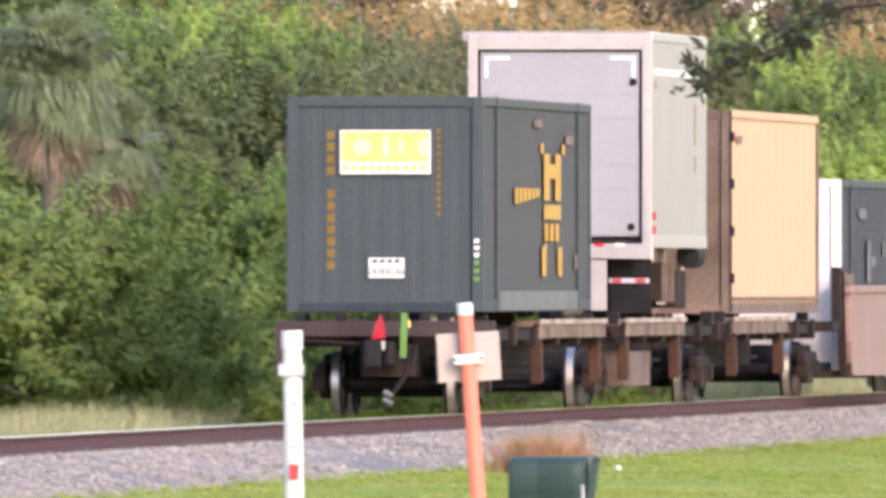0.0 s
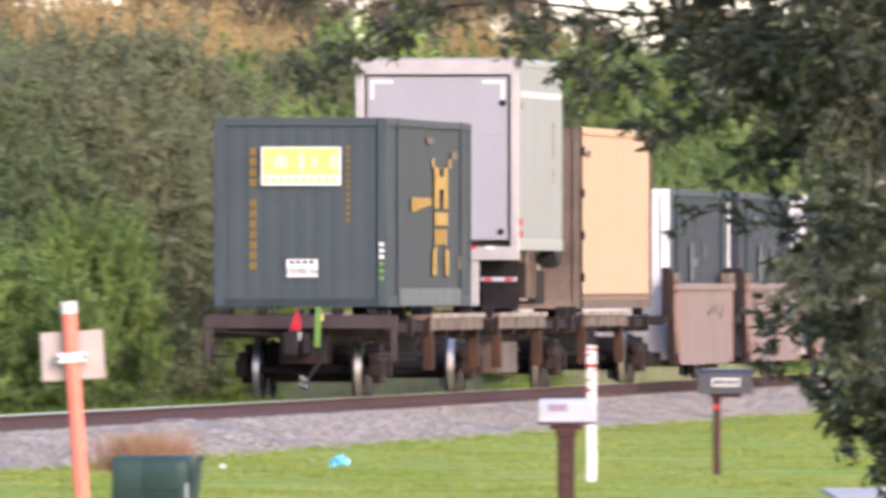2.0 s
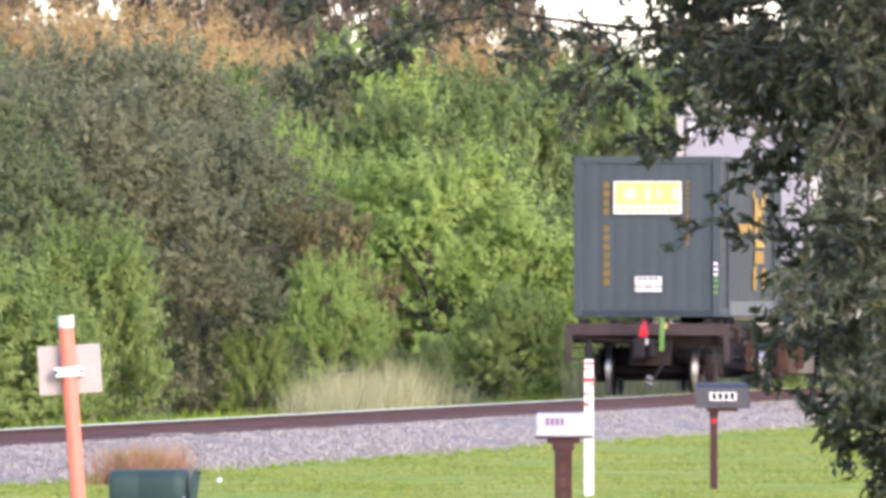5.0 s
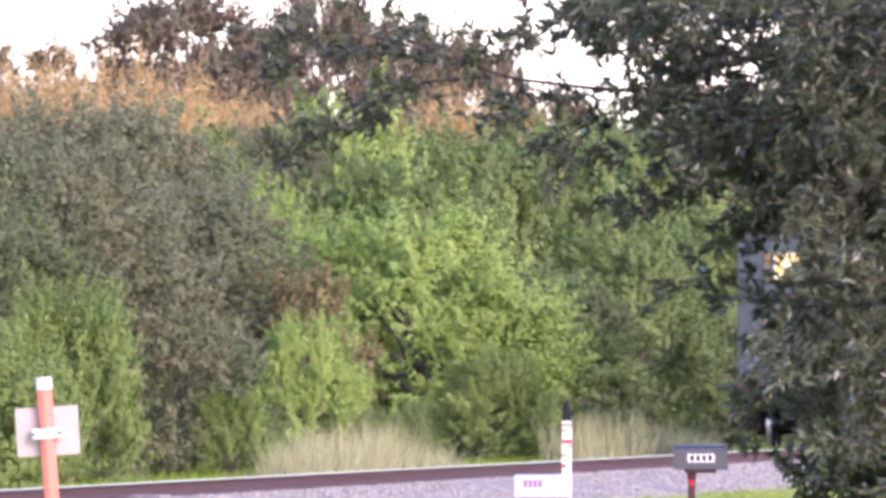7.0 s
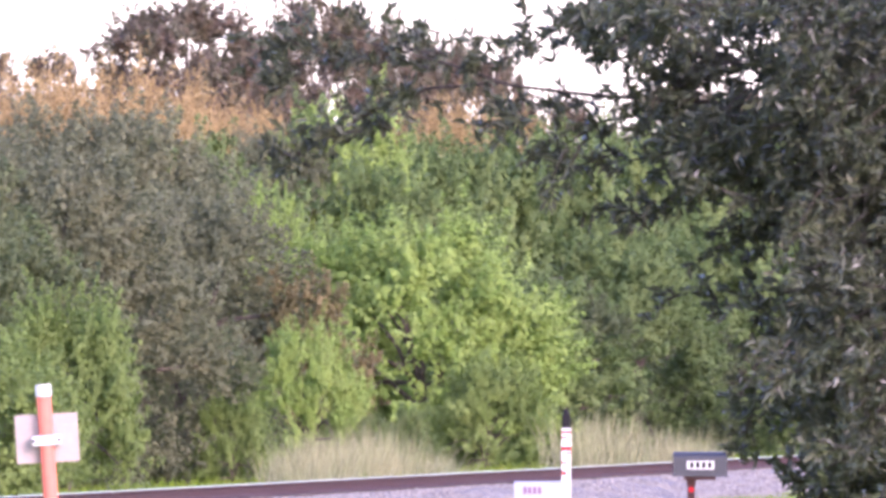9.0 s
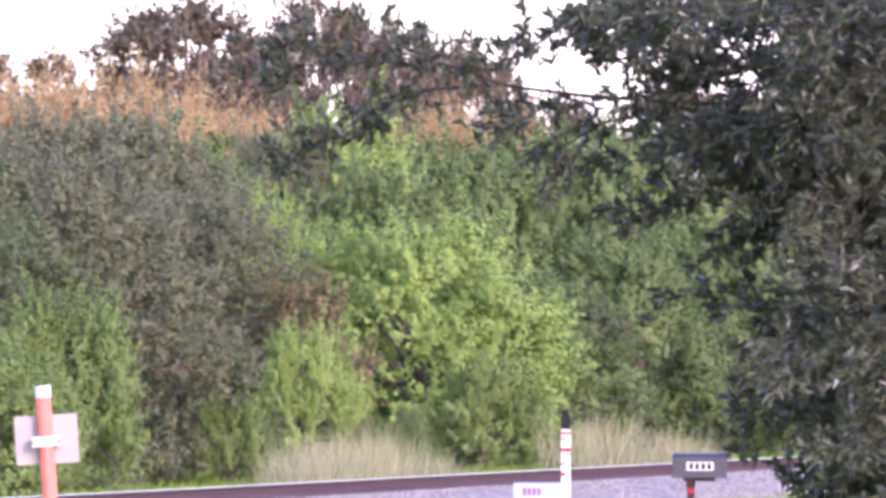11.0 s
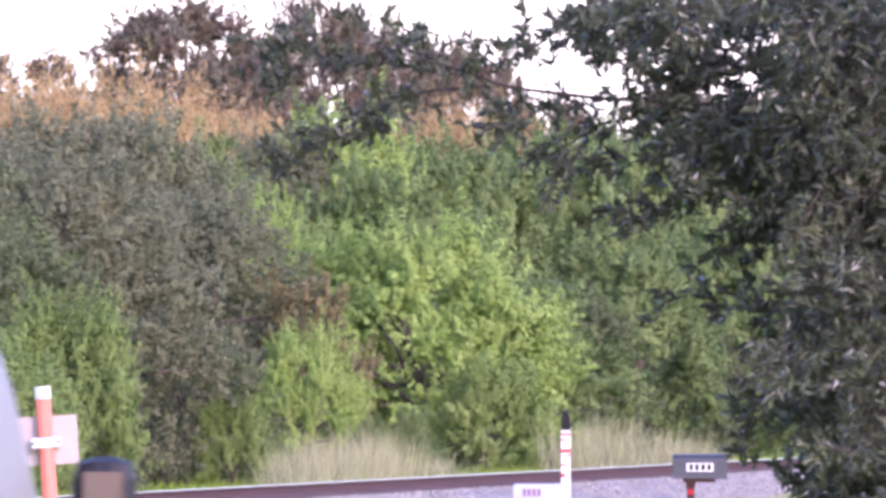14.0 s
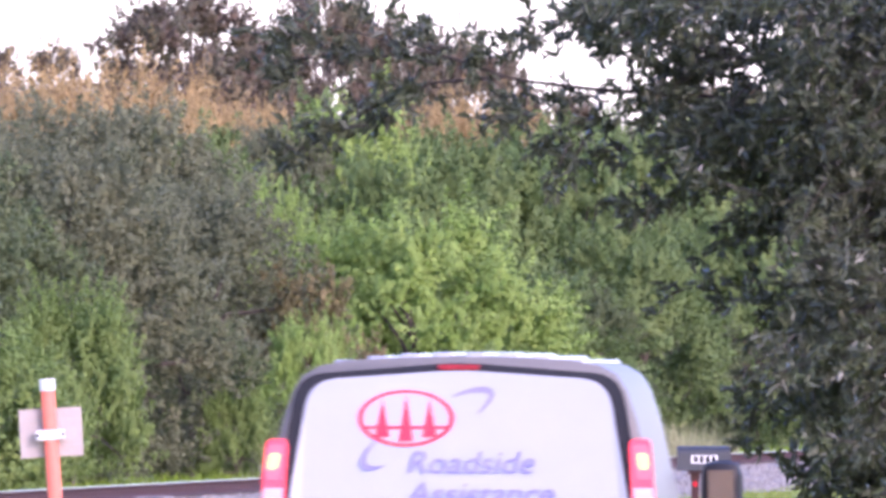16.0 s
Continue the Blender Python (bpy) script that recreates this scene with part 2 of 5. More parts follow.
def lump(rng, n, centre, radius, shell=0.55):
    """Points in a ragged ball, thickest towards its outside."""
    d = rng.normal(size=(n, 3))
    d /= np.linalg.norm(d, axis=1)[:, None]
    r = rng.uniform(shell, 1.0, (n, 1)) * (1 + 0.22 * rng.normal(size=(n, 1)))
    return np.asarray(centre) + d * r * np.asarray(radius)


def limb(bm, pts, r0, r1, seg=7):
    for i in range(len(pts) - 1):
        f0, f1 = i / (len(pts) - 1), (i + 1) / (len(pts) - 1)
        rod(bm, pts[i], pts[i + 1], r0 + (r1 - r0) * f0, seg, r0 + (r1 - r0) * f1)


def hull(rng, w, h, low):
    """A place on a crown's rounded outside, w wide and h high, and the way out from there."""
    a, z = rng.uniform(0, 2 * math.pi), low + (1 - low) * rng.uniform(0, 1) ** 0.85
    rr = math.sin(math.pi * min(0.95, 0.22 + 0.74 * z)) ** 0.6
    out = np.array([math.cos(a), math.sin(a), 1.5 * (z - 0.45)])
    return np.array([math.cos(a) * rr * w / 2, math.sin(a) * rr * w / 2, h * (z * 0.86 + 0.05)]), out / np.linalg.norm(out)


TOPS = {}                          # the built height of each kind of tree


def make_tree(name, label, seed, w, h, leaf, material, lobes=60, shoots=9, per=34, shoot=0.8, lobe=0.5, rise=0.7, low=0.02, wide=0.5, fuzz=0.4, category="tree"):
    """A tree or bush h high and w wide: tapered trunk, limbs, and a crown of lobes, each a bunch of tapering leafy shoots with gaps between."""
    rng = np.random.default_rng(seed)
    e = thing(name, label, category)
    pts, outs, cents, core = [], [], [], []
    for k in range(lobes):
        c, out = hull(rng, w, h, low)
        deep = rng.choice([0.55, 0.75, 0.9, 0.97])
        c = np.array([c[0] * deep, c[1] * deep, c[2] * (0.9 + 0.1 * deep)])
        R = lobe * rng.uniform(0.6, 1.45)
        cents.append(c)
        core.append(lump(rng, 26, c, R * 0.7, 0.1))
        for j in range(shoots):
            d = out * 0.9 + rng.normal(size=3) * 0.75 + [0, 0, rise]
            d /= np.linalg.norm(d)
            ln = shoot * rng.uniform(0.55, 1.3)
            root = c + rng.normal(size=3) * R * 0.45
            t = rng.uniform(0, 1, (per, 1)) ** 0.8
            side = rng.normal(size=(per, 3))
            side -= (side @ d)[:, None] * d
            side /= np.linalg.norm(side, axis=1)[:, None]
            r = 0.24 * ln * (1.08 - t) ** 0.7 * rng.uniform(0.5, 1.1, (per, 1))
            pts.append(root + t * d * ln + side * r)
            outs.append(side * 0.8 + d * (0.25 + 0.6 * t) + out * 0.35)
    c, o = np.concatenate(pts), np.concatenate(outs)
    keep = c[:, 2] > 0.05
    v, f = clump_leaves(rng, c[keep], o[keep], leaf, wide, fuzz)
    cc = np.concatenate(core)
    cc = cc[cc[:, 2] > 0.2]
    v2, f2 = clump_leaves(rng, cc, np.zeros_like(cc), leaf * 1.6, 0.7)
    v, f = np.concatenate([v, v2]), np.concatenate([f, f2 + len(v)])
    from_arrays("crown", v, f, material, e)
    TOPS[e.name] = float(np.percentile(v[:, 2], 99.6))
    bm = bmesh.new()
    top = Vector((0, 0, h * 0.6))
    limb(bm, [(0, 0, 0), (0.04 * w * 0.3, 0, h * 0.2), (0, 0.02 * w, h * 0.42), top], 0.03 * h, 0.012 * h)
    for c in cents[:18]:
        s = Vector((0, 0, h * rng.uniform(0.12, 0.45)))
        e2 = Vector(c)
        limb(bm, [s, s.lerp(e2, 0.5) + Vector((0, 0, 0.06 * h)), e2], 0.013 * h, 0.004 * h, 5)
    part("trunk", bm, M_BARK, e)
    return e


def put(tree, bearing, d, s=1.0, rz=0.0, sz=None, z=0.0, first=False, label=""):
    """Set a tree, or a copy of it, at a bearing and distance."""
    m = Matrix.Translation(spot(bearing, d, z)) @ pose(0, 0, 0, 0, 0, rz) @ Matrix.Diagonal((s, s, sz or s, 1))
    if first:
        tree.matrix_basis = m
        o = tree
    else:
        o = copy_thing(tree, m)
        o.matrix_basis = m
    if label:
        o["label"] = label
    return o


# ---- the ground, one sheet to the horizon ----
SLOPE, TRACK = 0.0796, 34.9        # the track's middle line: x = SLOPE * y - TRACK
ROAD_S, ROAD_X = 0.0543, 7.0       # the lane's middle line: x = ROAD_S * y - ROAD_X
RAIL_Z = 0.556


def smooth(v, a, b):
    t = np.clip((v - a) / (b - a), 0, 1)
    return t * t * (3 - 2 * t)


def road_z(y):
    """The road's height: it dips away from the camera's stand."""
    return np.interp(y, [84, 95.5, 107, 118, 130, 150, 185, 420], [0.45, 0.40, 0.335, 0.275, 0.235, 0.2, 0.05, 0.05])


def ground_z(x, y):
    left = SLOPE * y - TRACK - x           # metres to the left of the track
    hill = 8.0 * smooth(left, 15, 32) * (0.85 + 0.15 * np.sin(y / 37.0)) * smooth(y, 150, 300)
    road = (road_z(y) - 0.03) * (1 - smooth(y, 138, 185)) * (1 - smooth(np.abs(x - ROAD_S * y + ROAD_X + 1.7), 5, 9))
    return hill + road


def make_ground():
    ys = np.concatenate([[-3000, -800, -200, -60], np.arange(-20, 900, 6), [950, 1050, 1300, 2000, 4500]])
    xs = np.concatenate([[-4000, -1200, -400], np.arange(-150, -62, 8), np.arange(-62, 60, 1.6), np.arange(62, 150, 12), [400, 1200, 4000]])
    X, Y = np.meshgrid(xs, ys)
    xx = X + np.where(np.abs(X) < 100, SLOPE * np.clip(Y, -20, 900) - 12, 0) * np.clip(1 - np.abs(X) / 400, 0, 1)
    Z = ground_z(xx, Y)
    v = np.stack([xx, Y, Z], -1).reshape(-1, 3)
    nx = len(xs)
    f = [(j * nx + i, j * nx + i + 1, (j + 1) * nx + i + 1, (j + 1) * nx + i) for j in range(len(ys) - 1) for i in range(nx - 1)]
    g = from_arrays("ground", v, f, M_GRASS)
    for p in g.data.polygons:
        p.use_smooth = True
    g.data.materials.append(M_ROUGH)
    for p in g.data.polygons:
        c = p.center
        if SLOPE * c.y - TRACK - c.x > 3.2:
            p.material_index = 1
    tagged(g, "mown green lawn with rougher weedy ground beyond the track", "ground", kind="structure")


make_ground()


def strip(name, cross, y0, y1, step, slope, x_off, material, parent=None, jitter=0.0, seed=1, rise=None):
    """A long prism along a line x = slope * y + x_off: cross is a list of (side, height)."""
    rng = np.random.default_rng(seed)
    ys = np.arange(y0, y1 + step, step)
    v, f, n = [], [], len(cross)
    for y in ys:
        for cx, cz in cross:
            v.append((slope * y + x_off + cx + rng.normal() * jitter, y, cz + rng.normal() * jitter * 0.3 + (float(rise(y)) if rise else 0.0)))
    for j in range(len(ys) - 1):
        for i in range(n - 1):
            a = j * n + i
            f.append((a, a + 1, a + n + 1, a + n))
    f.append(tuple(range(n))[::-1]), f.append(tuple(range((len(ys) - 1) * n, len(ys) * n)))
    return from_arrays(name, v, f, material, parent)


bed = strip("ballast_bed", [(-3.9, -0.2), (-3.4, 0.02), (-1.7, 0.29), (1.7, 0.34), (3.3, 0.03), (3.9, -0.2)], -200, 1100, 3, SLOPE, -TRACK, M_BALLAST, jitter=0.05)
tagged(bed, "grey crushed-stone ballast bed under the track", "ballast", kind="structure")

# rails: foot, web and head, with a worn bright top
for side, dz in ((-0.755, -0.08), (0.755, 0.0)):
    def low(cross):
        return [(x, z + dz) for x, z in cross]

    r = strip("rail", low([(side - 0.075, 0.37), (side - 0.075, 0.385), (side - 0.012, 0.41), (side - 0.012, 0.50), (side - 0.036, 0.512), (side - 0.036, 0.55),
                       (side + 0.036, 0.55), (side + 0.036, 0.512), (side + 0.012, 0.50), (side + 0.012, 0.41), (side + 0.075, 0.385), (side + 0.075, 0.37)]),
              -200, 1100, 50, SLOPE, -TRACK, M_RAIL)
    tagged(r, "rusty brown steel rail on wooden ties", "rail", group="rails of the track", kind="structure")
    strip("rail_head", low([(side - 0.038, 0.546), (side - 0.038, 0.551), (side - 0.03, RAIL_Z), (side + 0.03, RAIL_Z), (side + 0.038, 0.551), (side + 0.038, 0.546)]), -200, 1100, 50, SLOPE, -TRACK, M_RAILTOP, r)


def make_ties():
    e = thing("railway_ties", "dark weathered wooden railway ties in the ballast", "railway tie")
    e["kind"] = "structure"
    me = None
    ang = -math.degrees(math.atan(SLOPE))
    for i in range(300):
        y = 285 + i * 0.53
        if me is None:
            o = part("tie", boxed(-1.3, -0.11, 0.2, 1.3, 0.11, 0.372, 0.012), M_TIE, e)
            me = o.data
        else:
            o = new("tie", me)
            o.parent = e
        o.matrix_basis = pose(SLOPE * y - TRACK, y, -0.025, 0, -1.9, ang)
    bm = bmesh.new()
    for i in range(260):
        y = 285 + (300 + i) * 0.53 if i < 230 else 284 - (i - 230) * 0.53
        box(bm, -1.3, -0.11, 0.2, 1.3, 0.11, 0.372, 0, pose(SLOPE * y - TRACK, y, -0.025, 0, -1.9, ang))
    o = part("further_ties", bm, M_TIE, e)
    o["kind"] = "stuff"


def make_stones():
    rng = np.random.default_rng(5)
    n = 44000
    y = 270 + (rng.uniform(0, 1, n) ** 1.4) * 330
    cx = np.where(rng.uniform(0, 1, n) < 0.85, rng.uniform(0.75, 3.7, n), rng.uniform(-3.5, 0.75, n))
    z = np.interp(cx, [-3.4, -1.7, 1.7, 3.3, 3.9], [0.02, 0.29, 0.34, 0.03, -0.02])
    c = np.stack([SLOPE * y - TRACK + cx, y, z + 0.005], -1)
    base = np.array([(1, 0, 0), (-1, 0, 0), (0, 1, 0), (0, -1, 0), (0, 0, 1), (0, 0, -1)], float)
    tri = np.array([(0, 2, 4), (2, 1, 4), (1, 3, 4), (3, 0, 4), (2, 0, 5), (1, 2, 5), (3, 1, 5), (0, 3, 5)])
    v = base[None] * rng.uniform(0.015, 0.044, (n, 6, 1)) + rng.normal(size=(n, 6, 3)) * 0.007 + c[:, None]
    f = (np.arange(n)[:, None, None] * 6 + tri[None]).reshape(-1, 3)
    o = from_arrays("ballast_stones", v.reshape(-1, 3), f, M_STONE)
    tagged(o, "loose grey crushed stones along the track", "ballast", kind="stuff")


def blades(name, label, rng, pos, h, w, material, lean=0.35, per=5):
    """Grass as tapering blades, several from each place."""
    n = len(pos)
    p = np.repeat(pos, per, 0)
    hh = np.repeat(np.broadcast_to(h, n), per)[:, None] * rng.uniform(0.5, 1.15, (n * per, 1))
    p = p + np.concatenate([rng.normal(size=(n * per, 2)) * 0.25 * hh, np.zeros((n * per, 1))], 1)
    a = rng.uniform(0, 2 * math.pi, n * per)
    side = np.stack([np.cos(a), np.sin(a), 0 * a], -1) * w
    top = rng.normal(size=(n * per, 3)) * lean * hh
    top[:, 2] = hh[:, 0]
    v = np.stack([p - side, p + side, p + top * 0.55 + side * 0.7 - [0, 0, 0], p + top], 1)
    i = np.arange(n * per)[:, None] * 4
    f = np.concatenate([i + [0, 1, 2], i + [0, 2, 3]])
    o = from_arrays(name, v.reshape(-1, 3), f, material)
    return tagged(o, label, "grass", kind="stuff")


# ---- the train: each car and load a thing of its own, all driven along the track ----
TRAIN = []
V_TRAIN, D_TRAIN = 24.3, 357.7
HEAD = -math.degrees(math.atan(SLOPE))


def on_track(ob, back):
    """back: metres along the track from the last car's end to this thing's origin."""
    TRAIN.append((ob, back))
    return ob


def drive_train():
    times = [0, 0.1, 0.2, 0.5] + list(range(1, 16)) + [15.8, 15.9, 16]
    for ob, back in TRAIN:
        rows = []
        for t in times:
            y = D_TRAIN + V_TRAIN * t + back * math.cos(math.atan(SLOPE))
            rows.append((t, pose(SLOPE * y - TRACK, y, RAIL_Z, 0, 0, HEAD)))
        walk(ob, rows)


def ribbed(bm, a, b, z0, z1, pitch, depth, out):
    """An upright sheet from a to b (x, y) with trapezoid ribs that stand out by depth along out."""
    a, b, out = Vector((*a, 0)), Vector((*b, 0)), Vector((*out, 0))
    n = max(1, round((b - a).length / pitch))
    row = []
    for i in range(n):
        for u, dd in ((0.0, 0), (0.3, 0), (0.42, 1), (0.88, 1)):
            row.append(a.lerp(b, (i + u) / n) + out * dd * depth)
    row.append(b)
    lo = [bm.verts.new((p.x, p.y, z0)) for p in row]
    hi = [bm.verts.new((p.x, p.y, z1)) for p in row]
    for i in range(len(row) - 1):
        bm.faces.new((lo[i], lo[i + 1], hi[i + 1], hi[i]))


def words(name, text, size, m, material, parent, label="", wide=1.0, slant=0.0):
    cu = bpy.data.curves.new(name, "FONT")
    cu.body, cu.size, cu.extrude, cu.shear = text, size, 0.002, slant
    cu.align_x, cu.align_y = "CENTER", "CENTER"
    tmp = new(name, cu)
    me = bpy.data.meshes.new_from_object(tmp.evaluated_get(bpy.context.evaluated_depsgraph_get()))
    bpy.data.objects.remove(tmp)
    me.materials.clear()
    me.materials.append(material)
    o = new(name, me)
    o.parent = parent
    o.matrix_basis = m @ Matrix.Diagonal((wide, 1, 1, 1))
    if label:
        o["label"] = label
    return o


def bars(name, cells, y, material, parent, face="end", label="", depth=0.006):
    """Flat painted bars, each a piece of its own: cells are (u0, z0, u1, z1) on the end face (u across) or on the right side (u along)."""
    for u0, z0, u1, z1 in cells:
        bm = boxed(u0, y - depth, z0, u1, y, z1) if face == "end" else boxed(y, u0, z0, y + depth, u1, z1)
        part(name, bm, material, parent, label)


W2 = 1.32


def container_shell(e, z0, z1, length, paint, recess, end_paint=None, rib=0.28, side_rib=0.3, posts=True):
    """Corner posts, rails, ribbed walls and roof of a container whose rear end is at y = 0."""
    end_paint = end_paint or paint
    bm = bmesh.new()
    ribbed(bm, (-W2 + 0.12, 0.06), (W2 - 0.12, 0.06), z0 + 0.1, z1 - 0.1, rib, 0.006, (0, -1))
    part("rear_wall", bm, end_paint, e)
    bm = bmesh.new()
    ribbed(bm, (-W2 + 0.12, length - 0.06), (W2 - 0.12, length - 0.06), z0 + 0.1, z1 - 0.1, rib, 0.035, (0, 1))
    part("front_wall", bm, end_paint, e)
    for sx in (-1, 1):
        bm = bmesh.new()
        ribbed(bm, (sx * (W2 - 0.05), 0.15), (sx * (W2 - 0.05), length - 0.15), z0 + 0.12, z1 - 0.1, side_rib, 0.018, (sx, 0))
        part("side_wall", bm, paint, e)
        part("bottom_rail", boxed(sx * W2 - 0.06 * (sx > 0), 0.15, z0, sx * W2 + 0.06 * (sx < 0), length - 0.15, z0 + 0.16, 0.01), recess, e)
        part("top_rail", boxed(sx * W2 - 0.06 * (sx > 0), 0.15, z1 - 0.12, sx * W2 + 0.06 * (sx < 0), length - 0.15, z1, 0.01), paint, e)
        for y in (0, length - 0.17):
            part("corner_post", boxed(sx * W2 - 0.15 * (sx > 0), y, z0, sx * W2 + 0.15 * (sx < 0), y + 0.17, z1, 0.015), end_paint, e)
        if posts:
            for y in (1.95, length - 2.1):
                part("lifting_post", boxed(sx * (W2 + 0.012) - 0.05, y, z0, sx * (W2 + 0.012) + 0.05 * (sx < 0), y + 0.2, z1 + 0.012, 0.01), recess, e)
    for y in (0.02, length - 0.16):
        part("top_beam", boxed(-W2 + 0.15, y, z1 - 0.13, W2 - 0.15, y + 0.12, z1, 0.01), end_paint, e)
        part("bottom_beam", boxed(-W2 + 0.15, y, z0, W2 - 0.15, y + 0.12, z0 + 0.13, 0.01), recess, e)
    bm = bmesh.new()
    for i in range(int(length / 0.6)):
        box(bm, -W2 + 0.08, 0.2 + i * 0.6, z1 - 0.06, W2 - 0.08, 0.2 + i * 0.6 + 0.56, z1 - 0.02, 0.008)
    box(bm, -W2 + 0.06, 0.1, z1 - 0.1, W2 - 0.06, length - 0.1, z1 - 0.062)
    part("roof", bm, paint, e)
    part("floor_panel", boxed(-W2 + 0.1, 0.15, z0 + 0.03, W2 - 0.1, length - 0.15, z0 + 0.12), recess, e)


def blue_container():
    e = thing("shipping_container", "dark blue-grey ribbed steel freight container with yellow marks", "container")
    z0, z1 = 1.37, 4.25
    # M_BOXSIDE holds the sides' different light as colour
    container_shell(e, z0, z1, 16.15, M_BOXSIDE, M_BOXDK, M_BOX)
    # rear sign panel: pale with thick yellow shapes
    x0, x1, t0, t1 = -0.605, 0.615, z1 - 1.035, z1 - 0.445
    p = part("sign_panel", boxed(x0, -0.012, t0, x1, 0.024, t1, 0.004), M_WHITE, e, "white panel filled with yellow shapes")
    yb, yt = t0 + 0.16, t1 - 0.02
    part("yellow_field", boxed(x0 + 0.03, -0.017, yb, x1 - 0.03, -0.0125, yt, 0.001), M_LOGO, p, "yellow painted field")
    for cx, cw, ch in ((x0 + 0.3, 0.12, 0.11), (x0 + 0.62, 0.05, 0.16), (x0 + 0.82, 0.04, 0.1), (x0 + 1.12, 0.07, 0.13)):
        bm = bmesh.new()
        bm.faces.new([bm.verts.new((cx + math.cos(i * math.pi / 10) * cw, -0.019, (yb + yt) / 2 + math.sin(i * math.pi / 10) * ch)) for i in range(20)][::-1])
        part("pale_oval", bm, M_CREAM, p)
    bars("painted_bar", [(x0 + 0.04 + i * 0.115, t0 + 0.04, x0 + 0.12 + i * 0.115, t0 + 0.12) for i in range(10)], -0.0125, M_LOGO, p)
    # upright lines of characters, as bars
    bars("painted_mark", [(-0.785, z1 - 0.455 - 0.158 * i - 0.115, -0.68, z1 - 0.455 - 0.158 * i) for i in range(12) if i != 4], 0.042, M_OCHRE, e, label="yellow upright marks")
    bars("painted_mark", [(0.69, z1 - 0.43 - 0.1 * i - 0.06, 0.75, z1 - 0.43 - 0.1 * i) for i in range(12)], 0.042, M_OCHRE, e)
    c = part("weight_card", boxed(-0.22, 0.005, z1 - 2.425, 0.26, 0.024, z1 - 2.155, 0.003), M_WHITE, e, "white card with black writing")
    words("writing", "24,000 lbs", 0.125, Matrix.Translation((0.02, 0.002, z1 - 2.34)) @ pose(0, 0, 0, 90), M_BLACK, c)
    bars("writing", [(-0.17 + i * 0.1, z1 - 2.22, -0.1 + i * 0.1, z1 - 2.18) for i in range(4)], 0.004, M_BLACK, c)
    bars("tag", [(1.2, z1 - 1.955 - i * 0.095, 1.27, z1 - 1.9 - i * 0.095) for i in range(3)], -0.001, M_WHITE, e)
    bars("tag", [(1.2, z1 - 2.25 - i * 0.11, 1.27, z1 - 2.19 - i * 0.11) for i in range(3)], -0.001, M_HIVIS, e)
    # right side: tall yellow shapes, as bars and blocks
    sx = W2 + 0.003
    cells = [(8.9, z1 - 1.62, 11.4, z1 - 1.42), (8.9, z1 - 1.36, 9.7, z1 - 0.72), (10.6, z1 - 1.36, 11.4, z1 - 0.72), (9.7, z1 - 1.06, 10.6, z1 - 0.86)]
    cells += [(9.0 + i * 0.8, z1 - 1.92, 9.5 + i * 0.8, z1 - 1.68) for i in range(3)]
    cells += [(8.4, z1 - 0.72, 8.8, z1 - 0.58), (11.6, z1 - 0.72, 12.0, z1 - 0.58), (8.6, z1 - 2.4, 9.2, z1 - 2.0), (11.0, z1 - 2.4, 11.6, z1 - 2.0), (8.9, z1 - 2.02, 9.3, z1 - 1.96)]
    bars("painted_shape", cells, sx, M_YELLOW, e, "side", "tall yellow painted shapes")
    bars("painted_bar", [(4.6 + i * 0.62, z1 - 1.42 + 0.02 * i, 5.05 + i * 0.62, z1 - 1.2) for i in range(6)], sx, M_YELLOW, e, "side")
    bars("painted_mark", [(7.4, z1 - 0.36, 8.6, z1 - 0.26), (12.2, z1 - 0.58, 13.4, z1 - 0.46), (13.6, z1 - 2.3, 13.9, z1 - 2.1)], sx, M_LEDGE, e, "side")
    part("kick_panel", boxed(W2 + 0.001, 2.3, z0 + 0.02, W2 + 0.014, 13.9, z0 + 0.28, 0.003), M_KICK, e, "pale grey lower side panel")
    return on_track(e, 0)


def tan_container():
    e = thing("shipping_container", "peach-tan freight container with a plain smooth side", "container")
    z0, z1 = 1.30, 4.33
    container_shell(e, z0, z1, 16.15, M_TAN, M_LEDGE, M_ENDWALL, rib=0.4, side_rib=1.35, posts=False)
    for i in range(4):
        part("hinge", boxed(W2 - 0.02, -0.03, z0 + 0.45 + i * 0.7, W2 + 0.05, 0.12, z0 + 0.6 + i * 0.7, 0.01), M_BLACK, e)
    for x in (-0.6, -0.15, 0.15, 0.6):
        part("lock_rod", rodded((x, -0.03, z0 + 0.1), (x, -0.03, z1 - 0.1), 0.02, 8), M_TRIM, e)
    part("door_seal", boxed(W2 - 0.012, -0.02, z0 + 0.02, W2 + 0.012, 0.05, z1 - 0.02), M_FRAME, e, "dark seal along the door edge")
    # shade low on the side, laid on as a strip of darker colour
    part("lower_band", boxed(W2 - 0.002, 0.2, z0 + 0.2, W2 + 0.016, 15.9, z0 + 0.25, 0.003), M_LEDGE, e, "thin lower band with shade put into its colour")
    part("side_mark", boxed(W2 + 0.0, 1.2, z1 - 0.5, W2 + 0.012, 1.9, z1 - 0.38), M_LEDGE, e)
    return on_track(e, 39.3)


